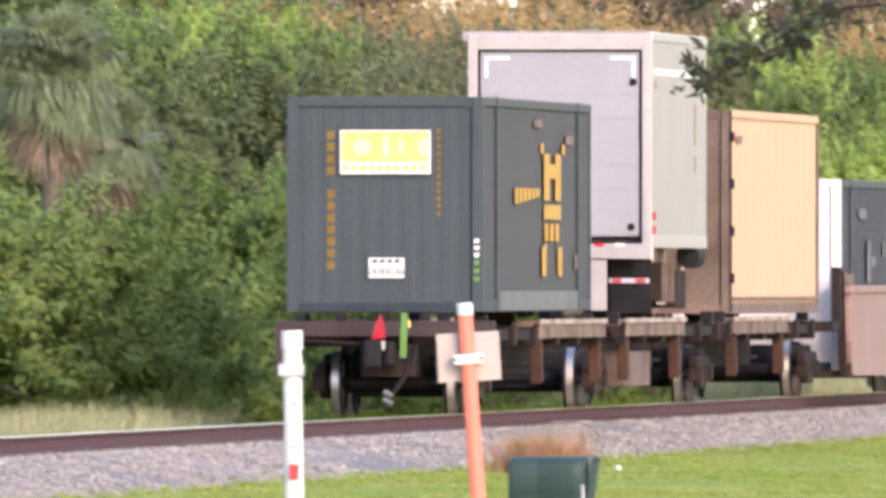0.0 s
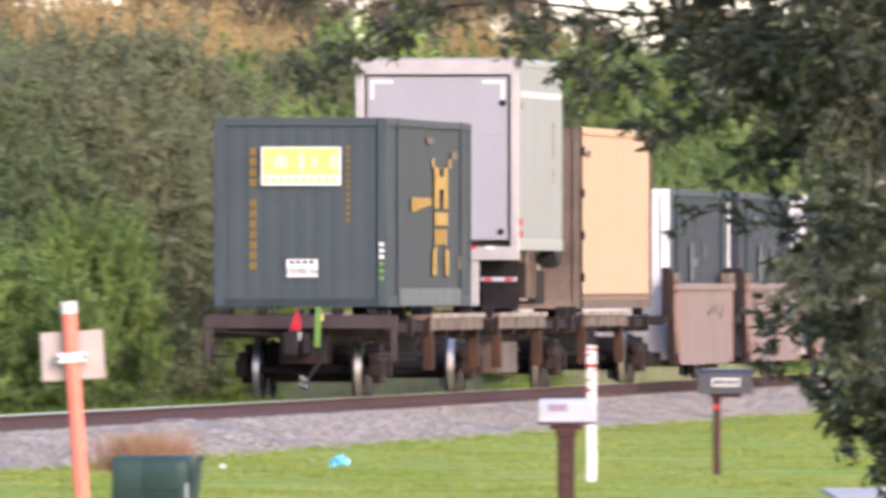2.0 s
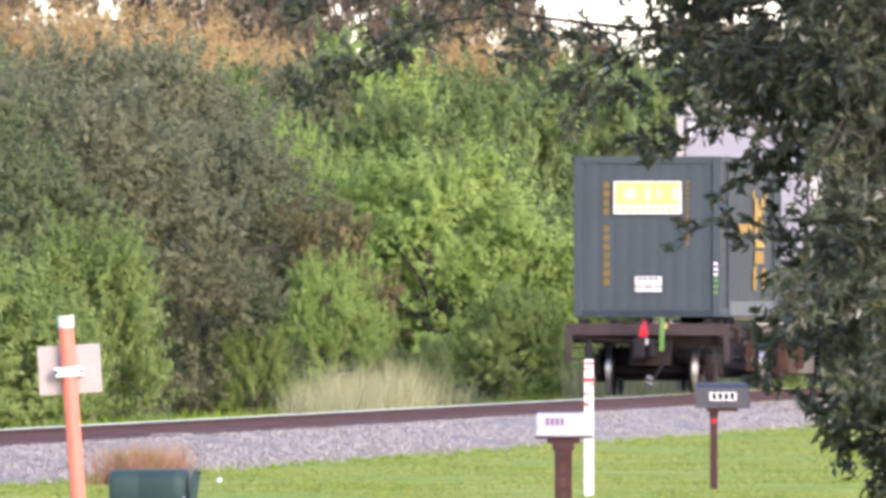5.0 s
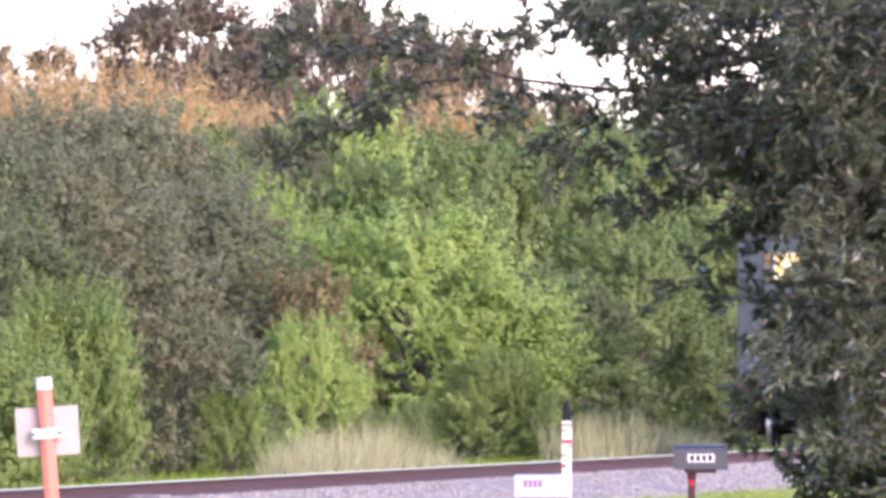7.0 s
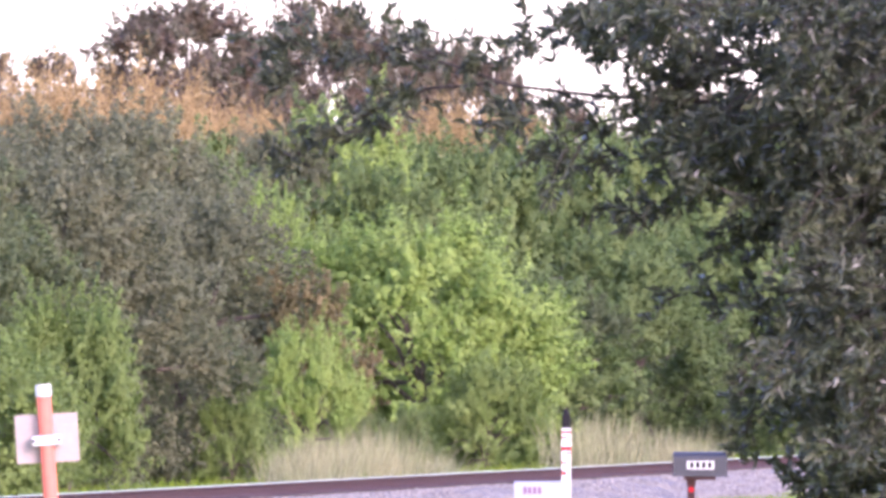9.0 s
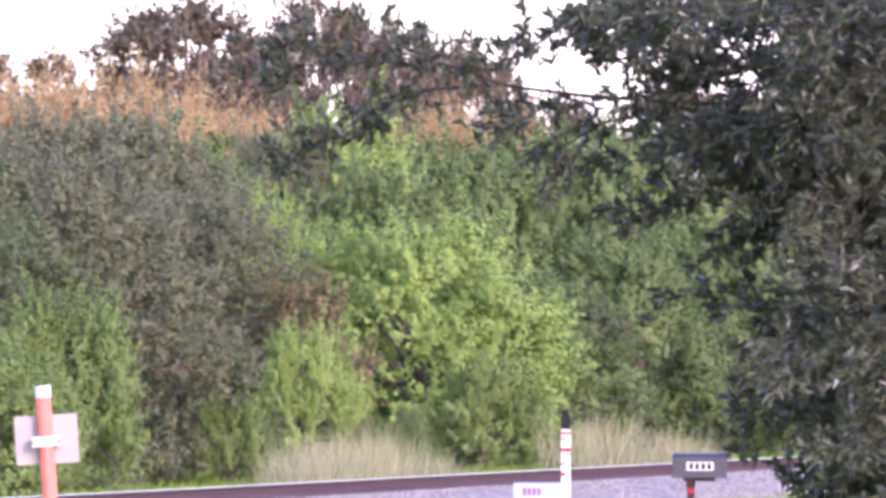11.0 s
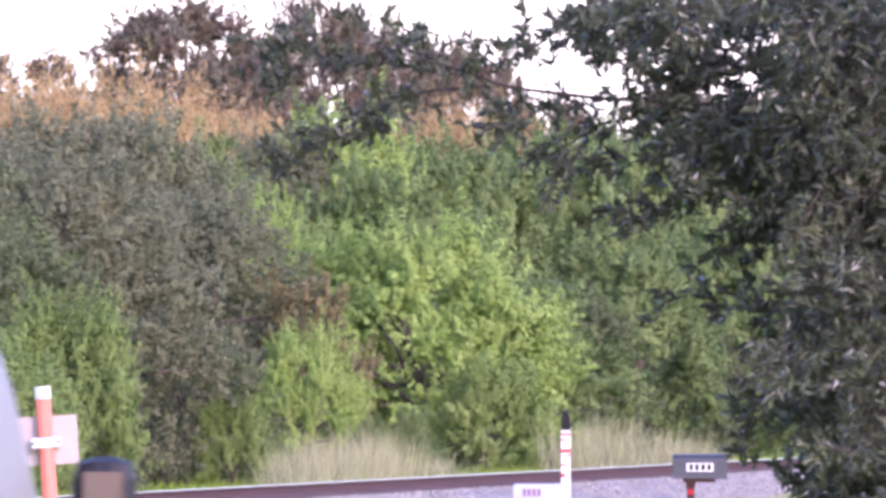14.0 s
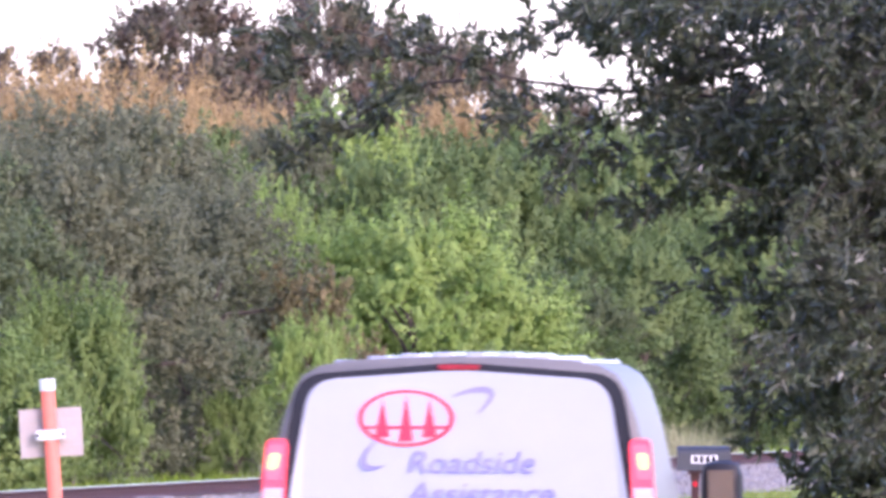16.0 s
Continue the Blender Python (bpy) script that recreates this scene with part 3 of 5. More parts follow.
def pup_trailer():
    e = thing("semi_trailer", "short light-grey box trailer with roll-up door and red-white tape", "trailer")
    z0, z1, ln, w = 2.34, 5.36, 9.2, 1.325
    for sx in (-1, 1):
        part("side_wall", boxed(sx * w - 0.05 * (sx > 0), 0.1, z0 + 0.05, sx * w + 0.05 * (sx < 0), ln, z1 - 0.1, 0.01), M_GREYSIDE, e)
        part("top_rail", boxed(sx * (w + 0.012) - 0.07, 0.06, z1 - 0.14, sx * (w + 0.012) + 0.07 * (sx < 0), ln, z1, 0.02), M_TRIM, e)
        part("belt_rail", boxed(sx * (w + 0.008) - 0.03, 0.3, z1 - 0.62, sx * (w + 0.008) + 0.03 * (sx < 0), ln - 0.1, z1 - 0.52, 0.005), M_WHITE, e, "white belt line along the side")
        part("bottom_rail", boxed(sx * (w + 0.01) - 0.05, 0.06, z0 - 0.08, sx * (w + 0.01) + 0.05 * (sx < 0), ln, z0 + 0.1, 0.01), M_TRIM, e)
        part("rear_post", boxed(sx * w - 0.14 * (sx > 0), -0.02, z0 - 0.05, sx * w + 0.14 * (sx < 0), 0.1, z1 - 0.02, 0.015), M_TRIM, e)
    part("header", boxed(-w + 0.14, -0.02, z1 - 0.26, w - 0.14, 0.1, z1 - 0.02, 0.015), M_TRIM, e)
    part("roof", boxed(-w + 0.05, 0.05, z1 - 0.05, w - 0.05, ln, z1 + 0.01, 0.02), M_GREYSIDE, e)
    part("front_wall", boxed(-w + 0.05, ln - 0.05, z0, w - 0.05, ln + 0.02, z1 - 0.05, 0.02), M_GREYSIDE, e)
    part("floor_panel", boxed(-w + 0.05, 0.1, z0 - 0.05, w - 0.05, ln - 0.05, z0 + 0.04), M_FRAME, e)
    door = part("roller_door", boxed(-w + 0.17, 0.06, z0 + 0.08, w - 0.17, 0.09, z1 - 0.3), M_DOORGREY, e, "pale grey roll-up door")
    for i in range(8):
        zz = z0 + 0.1 + i * 0.335
        part("door_slat", boxed(-w + 0.18, 0.03, zz, w - 0.18, 0.058, zz + 0.3325, 0.004), M_DOORGREY, door)
    part("door_edge", boxed(w - 0.172, 0.0, z0 + 0.05, w - 0.155, 0.05, z1 - 0.28), M_BLACK, e, "dark gap beside the door")
    part("door_edge", boxed(-w + 0.155, 0.0, z0 + 0.05, -w + 0.172, 0.05, z1 - 0.28), M_BLACK, e)
    part("door_edge", boxed(-w + 0.175, 0.0, z1 - 0.285, w - 0.175, 0.05, z1 - 0.262), M_BLACK, e)
    for sx in (-1, 1):
        bm = bmesh.new()
        xa = sx * (w - 0.24)
        box(bm, min(xa, xa - sx * 0.36), 0.02, z1 - 0.4, max(xa, xa - sx * 0.36), 0.029, z1 - 0.35)
        box(bm, min(xa, xa - sx * 0.05), 0.02, z1 - 0.66, max(xa, xa - sx * 0.05), 0.029, z1 - 0.4)
        part("corner_tape", bm, M_WHITE, door, "white reflective corner tape")
    for x, z in ((w - 0.27, z1 - 0.72), (w - 0.3, z0 + 0.22)):
        part("bolt_lamp", rodded((x, 0.0, z), (x, 0.04, z), 0.055, 14), M_BLACK, e)
    for z in (z0 + 0.32, z0 + 0.12):
        part("marker_lamp", boxed(w - 0.005, 0.1, z, w + 0.02, 0.5, z + 0.12, 0.01), M_RED_P, e)
    part("rear_sill", boxed(-w, -0.06, z0 - 0.24, w, 0.1, z0 - 0.02, 0.015), M_TRIM, e)
    for i in range(7):
        part("tape_mark", boxed(-1.0 + i * 0.3, -0.07, z0 - 0.06, -0.86 + i * 0.3, -0.062, z0 - 0.01), M_RED_P if i % 2 else M_WHITE, e)
    for sx in (-1, 1):
        a, b = sorted((sx * 0.71, sx * 1.28))
        bump = part("underride_bar", boxed(a, -0.02, z0 - 0.585, b, 0.08, z0 - 0.515, 0.01), M_MAILW, e, "red and white striped underride bar")
        for i in (0, 2):
            part("stripe", boxed(a + 0.04 + i * 0.17, -0.028, z0 - 0.58, a + 0.18 + i * 0.17, -0.021, z0 - 0.52), M_REDDULL, bump)
        a, b = sorted((sx * 0.44, sx * 0.67))
        part("bumper_leg", boxed(a, 0, z0 - 0.98, b, 0.1, z0 - 0.24, 0.01), M_TRIM, e)
        part("mud_flap", boxed(sx * 0.98 - 0.3, 0.5, z0 - 1.02, sx * 0.98 + 0.3, 0.53, z0 - 0.24, 0.005), M_BLACK, e)
        for q in (0.62, 1.0):
            bm = bmesh.new()
            rod(bm, (sx * q - 0.14, 1.2, z0 - 0.58), (sx * q + 0.14, 1.2, z0 - 0.58), 0.5, 26)
            bmesh.ops.bevel(bm, geom=[g for g in bm.edges if abs(g.verts[0].co.x - g.verts[1].co.x) < 1e-4], offset=0.04, segments=2, affect="EDGES")
            wh = part("wheel", rodded((sx * q - 0.15, 1.2, z0 - 0.58), (sx * q + 0.15, 1.2, z0 - 0.58), 0.25, 20), M_TRIM, e)
            part("tyre", bm, M_BLACK, wh)
        part("landing_leg", boxed(sx * 0.9 - 0.06, 6.3, z0 - 0.9, sx * 0.9 + 0.06, 6.42, z0, 0.01), M_TRIM, e)
        part("side_tank", rodded((sx * 1.2, 7.4, z0 - 0.2), (sx * 1.2, 8.5, z0 - 0.2), 0.17, 16), M_BLACK, e)
    part("bogie_frame", boxed(-1.05, 0.62, z0 - 0.62, 1.05, 3.0, z0 - 0.26, 0.03), M_BLACK, e)
    part("tool_box", boxed(-1.15, 3.6, z0 - 0.85, 1.15, 5.6, z0 - 0.28, 0.03), M_FRAME, e, "dark rusty under-floor box")
    part("skid", boxed(-1.1, 6.6, z0 - 0.95, 1.1, 8.3, z0 - 0.4, 0.03), M_FRAME, e)
    for i in range(4):
        part("strap", boxed(1.1, 3.7 + i * 0.55, z0 - 0.86, 1.17, 3.8 + i * 0.55, z0 - 0.26, 0.01), M_LEDGE, e)
    part("axle", rodded((-1.0, 1.2, z0 - 0.58), (1.0, 1.2, z0 - 0.58), 0.06, 10), M_BLACK, e)
    for x in (-0.45, 0.45):
        part("frame_beam", boxed(x - 0.05, 0.1, z0 - 0.3, x + 0.05, ln - 0.2, z0 - 0.06), M_FRAME, e)
    bars("painted_mark", [(7.0, z1 - 1.6, 7.4, z1 - 1.0), (7.0, z1 - 2.0, 7.4, z1 - 1.75), (0.35, z1 - 0.82, 0.75, z1 - 0.7)], w + 0.003, M_LIP, e, "side", "faded mark on the side")
    return on_track(e, 25.8)


def truck(e, y):
    """A two-axle rail truck under a car: wheels with bright treads, axles, side frames."""
    for dy in (-0.89, 0.89):
        part("axle", rodded((-0.9, y + dy, 0.42), (0.9, y + dy, 0.42), 0.08, 10), M_BLACK, e)
        for sx in (-1, 1):
            wh = part("wheel", rodded((sx * 0.79, y + dy, 0.42), (sx * 0.83, y + dy, 0.42), 0.40, 30), M_WHEEL, e, smooth=False)
            bm = bmesh.new()
            n = 36
            ring = [[bm.verts.new((sx * xx, y + dy + math.cos(i / n * 2 * math.pi) * r, 0.42 + math.sin(i / n * 2 * math.pi) * r)) for i in range(n)]
                    for xx, r in ((0.685, 0.39), (0.685, 0.455), (0.715, 0.455), (0.73, 0.425))]
            for a, b in zip(ring, ring[1:]):
                for i in range(n):
                    bm.faces.new((a[i], a[(i + 1) % n], b[(i + 1) % n], b[i]))
            part("flange", bm, M_WHEEL, wh)
            bm = bmesh.new()
            ring = [[bm.verts.new((sx * xx, y + dy + math.cos(i / n * 2 * math.pi) * r, 0.42 + math.sin(i / n * 2 * math.pi) * r)) for i in range(n)]
                    for xx, r in ((0.73, 0.425), (0.83, 0.418))]
            for i in range(n):
                bm.faces.new((ring[0][i], ring[0][(i + 1) % n], ring[1][(i + 1) % n], ring[1][i]))
            part("tread", bm, M_TREAD, wh, "polished steel tread", smooth=True)
            part("bearing_box", boxed(sx * 1.02 - 0.1, y + dy - 0.14, 0.3, sx * 1.02 + 0.1, y + dy + 0.14, 0.56, 0.03), M_FRAME, e)
    for sx in (-1, 1):
        bm = bmesh.new()
        box(bm, sx * 1.0 - 0.07, y - 1.1, 0.52, sx * 1.0 + 0.07, y + 1.1, 0.68, 0.03)
        box(bm, sx * 1.0 - 0.07, y - 0.45, 0.2, sx * 1.0 + 0.07, y + 0.45, 0.34, 0.03)
        for q in (-1, 1):
            r = box(bm, sx * 1.0 - 0.06, -0.08, 0.0, sx * 1.0 + 0.06, 0.08, 0.46, 0.02)
            bmesh.ops.transform(bm, matrix=Matrix.Translation((0, y + q * 0.42, 0.26)) @ pose(0, 0, 0, -q * 28), verts=r)
            for k in range(2):
                rod(bm, (sx * 1.0, y + (k - 0.5) * 0.3, 0.32), (sx * 1.0, y + (k - 0.5) * 0.3, 0.54), 0.06, 10)
        part("side_frame", bm, M_FRAME, e, "rusty cast side frame")
    part("bolster", boxed(-1.05, y - 0.2, 0.5, 1.05, y + 0.2, 0.8, 0.04), M_BLACK, e)
    part("rigging", boxed(-0.62, y - 0.3, 0.22, 0.62, y + 0.3, 0.52, 0.03), M_BLACK, e)
    part("brake_beam", boxed(-0.75, y - 0.42, 0.28, 0.75, y - 0.34, 0.36, 0.01), M_BLACK, e)


M_BEAM = mat("dusty_beam", (0.058, 0.045, 0.043), 0.8, vary=0.4, scale=1.5, fine=20, bump=0.3, other=(0.035, 0.025, 0.022))
M_LIP = mat("worn_ledge_lip", (0.42, 0.35, 0.28), 0.7, vary=0.4, scale=1.2, fine=15, bump=0.2, other=(0.22, 0.14, 0.09))
M_BRACE = mat("rust_brace", (0.085, 0.045, 0.028), 0.8, vary=0.4, scale=2, fine=20, bump=0.2, other=(0.05, 0.03, 0.025))


def spine_car(back, length, rear_end, ledges):
    e = thing("spine_car", "rusty dark brown skeleton flat car with dusty ledges", "rail car", group="cars of the train")
    part("centre_sill", boxed(-0.36, 0.4, 0.5, 0.36, length - 0.4, 1.12, 0.02), M_FRAME, e)
    part("sill_flange", boxed(-0.5, 0.5, 1.13, 0.5, length - 0.5, 1.17, 0.005), M_FRAME, e)
    for sx in (-1, 1):
        part("side_sill", boxed(sx * 1.25 - 0.05, 0.6, 0.98, sx * 1.25 + 0.05, length - 0.6, 1.12, 0.01), M_FRAME, e)
    n = 6
    for i in range(n):
        y = 0.9 + (length - 1.8) * i / (n - 1)
        bm = bmesh.new()
        box(bm, -1.38, y - 0.14, 0.9, 1.38, y + 0.14, 1.16, 0.015)
        for sx in (-1, 1):
            box(bm, sx * 1.36 - 0.03, y - 0.16, 0.92, sx * 1.36 + 0.03, y + 0.16, 1.2, 0.01)
        part("cross_arm", bm, M_FRAME, e)
        if i in (0, n - 1):
            for sx in (-1, 1):
                part("twist_lock", boxed(sx * 1.2 - 0.09, y - 0.12, 1.17, sx * 1.2 + 0.09, y + 0.12, 1.34, 0.02), M_BLACK, e)
    for a, b in ledges:
        for sx in (-1, 1):
            led = part("ledge", boxed(sx * 1.22 - 0.2, a, 1.0, sx * 1.22 + 0.2, b, 1.24, 0.02), M_LEDGE, e, "dusty tan loading ledge")
            part("lip", boxed(sx * 1.42 - 0.025, a - 0.1, 1.19, sx * 1.42 + 0.025, b + 0.1, 1.26, 0.008), M_LIP, led)
            for y in (a + 0.5, b - 0.5):
                bm = bmesh.new()
                q = box(bm, sx * 1.3 - 0.08, -0.12, -0.62, sx * 1.3 + 0.08, 0.12, 0.0, 0.015)
                bmesh.ops.transform(bm, matrix=Matrix.Translation((0, y, 1.0)) @ pose(0, 0, 0, 18), verts=q)
                part("bracket", bm, M_BRACE, led, "rust-stained slanting brace")
    if not rear_end and back < 30:
        part("equipment_box", boxed(0.7, 2.6, 0.28, 1.2, 7.0, 0.78, 0.02), M_ENDWALL, e, "dusty brown equipment box")
    part("air_tank", rodded((-0.9, 5, 0.62), (-0.9, 7, 0.62), 0.2, 18), M_BLACK, e)
    part("brake_pipe", rodded((0.5, 1, 0.66), (0.5, length - 1, 0.62), 0.03, 8), M_BLACK, e)
    part("hitch_stand", boxed(-0.4, length - 3.5, 1.15, 0.4, length - 2.9, 1.7, 0.03), M_FRAME, e)
    if rear_end:
        truck(e, 2.4)
        bm = bmesh.new()
        box(bm, -1.48, -0.02, 1.04, 1.48, 0.16, 1.25, 0.015)
        for sx in (-1, 1):
            box(bm, sx * 1.42 - 0.05, 0.0, 0.55, sx * 1.42 + 0.05, 0.12, 1.06, 0.01)
        part("end_beam", bm, M_BEAM, e, "rusty brown end beam with grab steps")
        for i in range(5):
            x = -1.15 + i * 0.56
            part("support_block", boxed(x - 0.07, 0.0, 1.255, x + 0.07, 0.15, 1.34, 0.01), M_BLACK, e)
        for sx in (-1, 1):
            for z in (0.62, 0.82):
                part("grab_step", rodded((sx * 1.42, 0.02, z), (sx * 1.05, 0.02, z), 0.014, 6), M_FRAME, e)
        bm = bmesh.new()
        box(bm, -0.16, -0.55, 0.66, 0.16, 0.4, 0.96, 0.05)
        box(bm, -0.22, -0.72, 0.62, 0.02, -0.45, 1.0, 0.06)
        box(bm, 0.06, -0.66, 0.64, 0.2, -0.5, 0.98, 0.05)
        part("coupler", bm, M_BLACK, e, "dark cast knuckle coupler")
        part("cut_lever", rodded((-1.3, -0.06, 1.0), (0.1, -0.2, 0.92), 0.016, 6), M_FRAME, e)
        bm = bmesh.new()
        limb(bm, [(0.16, -0.3, 0.92), (0.36, -0.38, 0.86), (0.3, -0.4, 0.5), (0.08, -0.42, 0.2)], 0.035, 0.03, 8)
        limb(bm, [(0.46, -0.32, 0.92), (0.34, -0.36, 0.55), (0.12, -0.42, 0.22)], 0.028, 0.026, 8)
        part("air_hose", bm, M_BLACK, e, "hanging black rubber air hose")
        bm = bmesh.new()
        for z in (0.2, 0.3):
            rod(bm, (0.02, -0.42, z), (0.14, -0.42, z - 0.06), 0.045, 10)
        part("hose_joint", bm, M_KICK, e)
    else:
        truck(e, 0.0)
    if not rear_end:
        part("drawbar", boxed(-0.18, -1.2, 0.74, 0.18, 0.5, 1.0, 0.02), M_BLACK, e)
    return on_track(e, back)


def end_marker():
    e = thing("end_of_train_marker", "red lamp and yellow-green box hung on the coupler", "rail marker")
    bm = bmesh.new()
    v = [bm.verts.new(c) for c in ((-0.12, -0.62, 1.0), (0.06, -0.62, 1.02), (0.06, -0.62, 1.16), (0.0, -0.62, 1.34), (-0.07, -0.62, 1.2))]
    f = bm.faces.new(v)
    r = bmesh.ops.extrude_face_region(bm, geom=[f])
    bmesh.ops.translate(bm, vec=(0, 0.1, 0), verts=[q for q in r["geom"] if isinstance(q, bmesh.types.BMVert)])
    part("red_plate", bm, M_PLATE, e, "red wedge-shaped plate")
    part("lamp", rodded((-0.02, -0.66, 1.06), (-0.02, -0.6, 1.06), 0.05, 16), M_RED_P, e, "small red lamp")
    part("bracket", boxed(-0.08, -0.64, 0.86, 0.06, -0.52, 0.985, 0.015), M_TRIM, e)
    bm = bmesh.new()
    r = box(bm, -0.042, -0.05, -0.3, 0.042, 0.05, 0.3, 0.012)
    bmesh.ops.transform(bm, matrix=Matrix.Translation((0.31, -0.58, 1.06)) @ pose(0, 0, 0, 0, 2), verts=r)
    part("marker_post", bm, M_HIVIS, e, "yellow-green upright marker")
    part("reflector", boxed(0.365, -0.62, 1.16, 0.40, -0.58, 1.26, 0.005), M_LOGO, e)
    part("carrier", boxed(-0.06, -0.52, 0.88, 0.4, -0.44, 0.94, 0.01), M_FRAME, e)
    return on_track(e, 0)


def well_car(back, length=17.6):
    e = thing("well_car", "faded pinkish-brown double-stack well car", "rail car", group="cars of the train")
    for sx in (-1, 1):
        bm = bmesh.new()
        outline = [(2.0, 1.64), (2.0, 0.85), (2.25, 0.5), (2.9, 0.3), (length - 2.9, 0.3), (length - 2.25, 0.5), (length - 2.0, 0.85), (length - 2.0, 1.64)]
        fa, fb = ([bm.verts.new((sx * 1.46 + q, y, z)) for y, z in outline] for q in (-0.06, 0.06))
        bm.faces.new(fa), bm.faces.new(fb[::-1])
        for i in range(len(outline)):
            j = (i + 1) % len(outline)
            bm.faces.new((fa[j], fa[i], fb[i], fb[j]))
        bmesh.ops.recalc_face_normals(bm, faces=bm.faces)
        side = part("well_side", bm, M_PINK, e, "pinkish-brown well side plate")
        part("top_chord", boxed(sx * 1.46 - 0.1, 1.8, 1.6, sx * 1.46 + 0.1, length - 1.8, 1.72, 0.02), M_PINK, side)
        for i in range(2):
            y = 2.4 + (length - 4.8) * i
            part("rib", boxed(sx * 1.53 - 0.02, y - 0.07, 0.32, sx * 1.53 + 0.025, y + 0.07, 1.6, 0.008), M_PINK, side)
        for yy, q in ((2.0, -1), (length - 2.0, 1)):
            part("guide_bracket", boxed(sx * 1.44 - 0.09, yy - q * 0.1 - 0.55, 1.725, sx * 1.44 + 0.09, yy - q * 0.1 + 0.55, 1.9, 0.03), M_ENDWALL, side, "rusty tan guide bracket")
            bm = bmesh.new()
            r = box(bm, sx * 1.42 - 0.06, -0.05, 0, sx * 1.42 + 0.06, 0.05, 1.7, 0.01)
            bmesh.ops.transform(bm, matrix=Matrix.Translation((0, yy + q * 0.1, 0.35)) @ pose(0, 0, 0, -q * 22), verts=r)
            part("end_brace", bm, M_FRAME, e)
    part("well_floor", boxed(-1.4, 2.0, 0.3, 1.4, length - 2.0, 0.38), M_FRAME, e)
    for y0, y1 in ((0.2, 2.0), (length - 2.0, length - 0.2)):
        part("end_platform", boxed(-1.4, y0, 1.0, 1.4, y1, 1.16, 0.02), M_FRAME, e)
        part("platform_post", boxed(-1.45, (y0 + y1) / 2 - 0.1, 1.16, -1.3, (y0 + y1) / 2 + 0.1, 2.0, 0.01), M_FRAME, e)
        part("platform_post", boxed(1.3, (y0 + y1) / 2 - 0.1, 1.16, 1.45, (y0 + y1) / 2 + 0.1, 2.0, 0.01), M_FRAME, e)
    truck(e, 0.0)
    # rust-red painted scrawl as plain strokes
    for y, z, a in ((9.5, 1.2, 20), (10.5, 1.25, -30), (11.5, 1.3, 40), (12.3, 1.15, -50), (13.0, 1.25, 70)):
        bm = bmesh.new()
        box(bm, 1.522, -0.22, -0.03, 1.528, 0.22, 0.03, 0, Matrix.Translation((0, y, z)) @ pose(0, 0, 0, a * 0.4))
        part("painted_stroke", bm, M_FRAME, e, "dark painted stroke")
    return on_track(e, back)


def navy_container(back, paint_end):
    e = thing("shipping_container", "dark navy freight container riding low in the well car", "container")
    z0, z1 = 0.39, 3.37
    container_shell(e, z0, z1, 13.6 if back > 70 else 15.2, M_NAVY, M_BOXDK, paint_end)
    sx = W2 + 0.003
    bars("painted_mark", [(3.6, z1 - 0.6, 5.0, z1 - 0.45), (5.2, z1 - 1.6, 5.9, z1 - 0.95), (6.0, z1 - 1.35, 6.8, z1 - 1.2), (8.4, z1 - 1.2, 8.8, z1 - 0.95)], sx, M_KICK, e, "side", "faded white marks")
    return on_track(e, back)


blue_container()
tan_container()
pup_trailer()
spine_car(0.0, 17.6, True, [(7.4, 17.3)])
spine_car(20.0, 17.4, False, [(0.8, 10.2)])
spine_car(37.6, 17.0, False, [(1.4, 10.8)])
end_marker()
well_car(57.0)
well_car(75.0)
well_car(93.0)
navy_container(59.6, M_WHITE)
navy_container(77.2, M_NAVY)
navy_container(95.4, M_WHITE)


# ---- vegetation beyond the track ----
def row_d(bearing, k):
    """Distance on that bearing at k metres to the left of the camera's line along the track."""
    return F * k / (4550 - bearing)


pepper = make_tree("bush", "bright green leafy bush beside the railway", 11, 6.2, 5.4, 0.12, M_GREEN, 90, 9, 64, shoot=1.1, lobe=0.36, rise=1.0, wide=0.7, fuzz=0.25, category="bush")
shrub = make_tree("bush", "low bright green shrub at the track side", 12, 4.4, 3.6, 0.12, M_SHRUB, 50, 9, 60, shoot=1.1, lobe=0.36, rise=0.9, wide=0.7, fuzz=0.25, category="bush")
dark = make_tree("tree", "dark green dense tree behind the railway", 13, 6.5, 7.0, 0.13, M_DARK, 95, 9, 50, shoot=0.9, lobe=0.5, rise=0.4, wide=0.7)
grey = make_tree("tree", "dull grey-green dense tree behind the railway", 14, 7.5, 7.0, 0.12, M_GREY, 150, 10, 42, shoot=0.8, lobe=0.6, rise=0.5, wide=0.55, fuzz=0.7)
mid = make_tree("tree", "mid-green leafy tree on the bank", 15, 5.5, 6.0, 0.125, M_MID, 85, 9, 56, shoot=0.95, lobe=0.4, rise=0.8, wide=0.7, fuzz=0.25)
brown = make_tree("bush", "brownish thinning bush among the green", 16, 3.4, 4.0, 0.14, M_BROWN, 34, 8, 30, shoot=0.7, lobe=0.4, wide=0.6, category="bush")
tall = make_tree("tree", "tall dark reddish-green tree on the skyline", 17, 5.5, 7.0, 0.2, M_RED, 50, 7, 22, shoot=0.8, lobe=0.45, low=0.25, wide=0.6)

reed = make_tree("dry_bush", "dry grassy bush on the hilltop, coloured with the low sun's gold", 18, 3.2, 2.2, 0.13, M_GOLD, 34, 9, 26, shoot=0.75, lobe=0.3, rise=1.3, wide=0.24, category="bush")


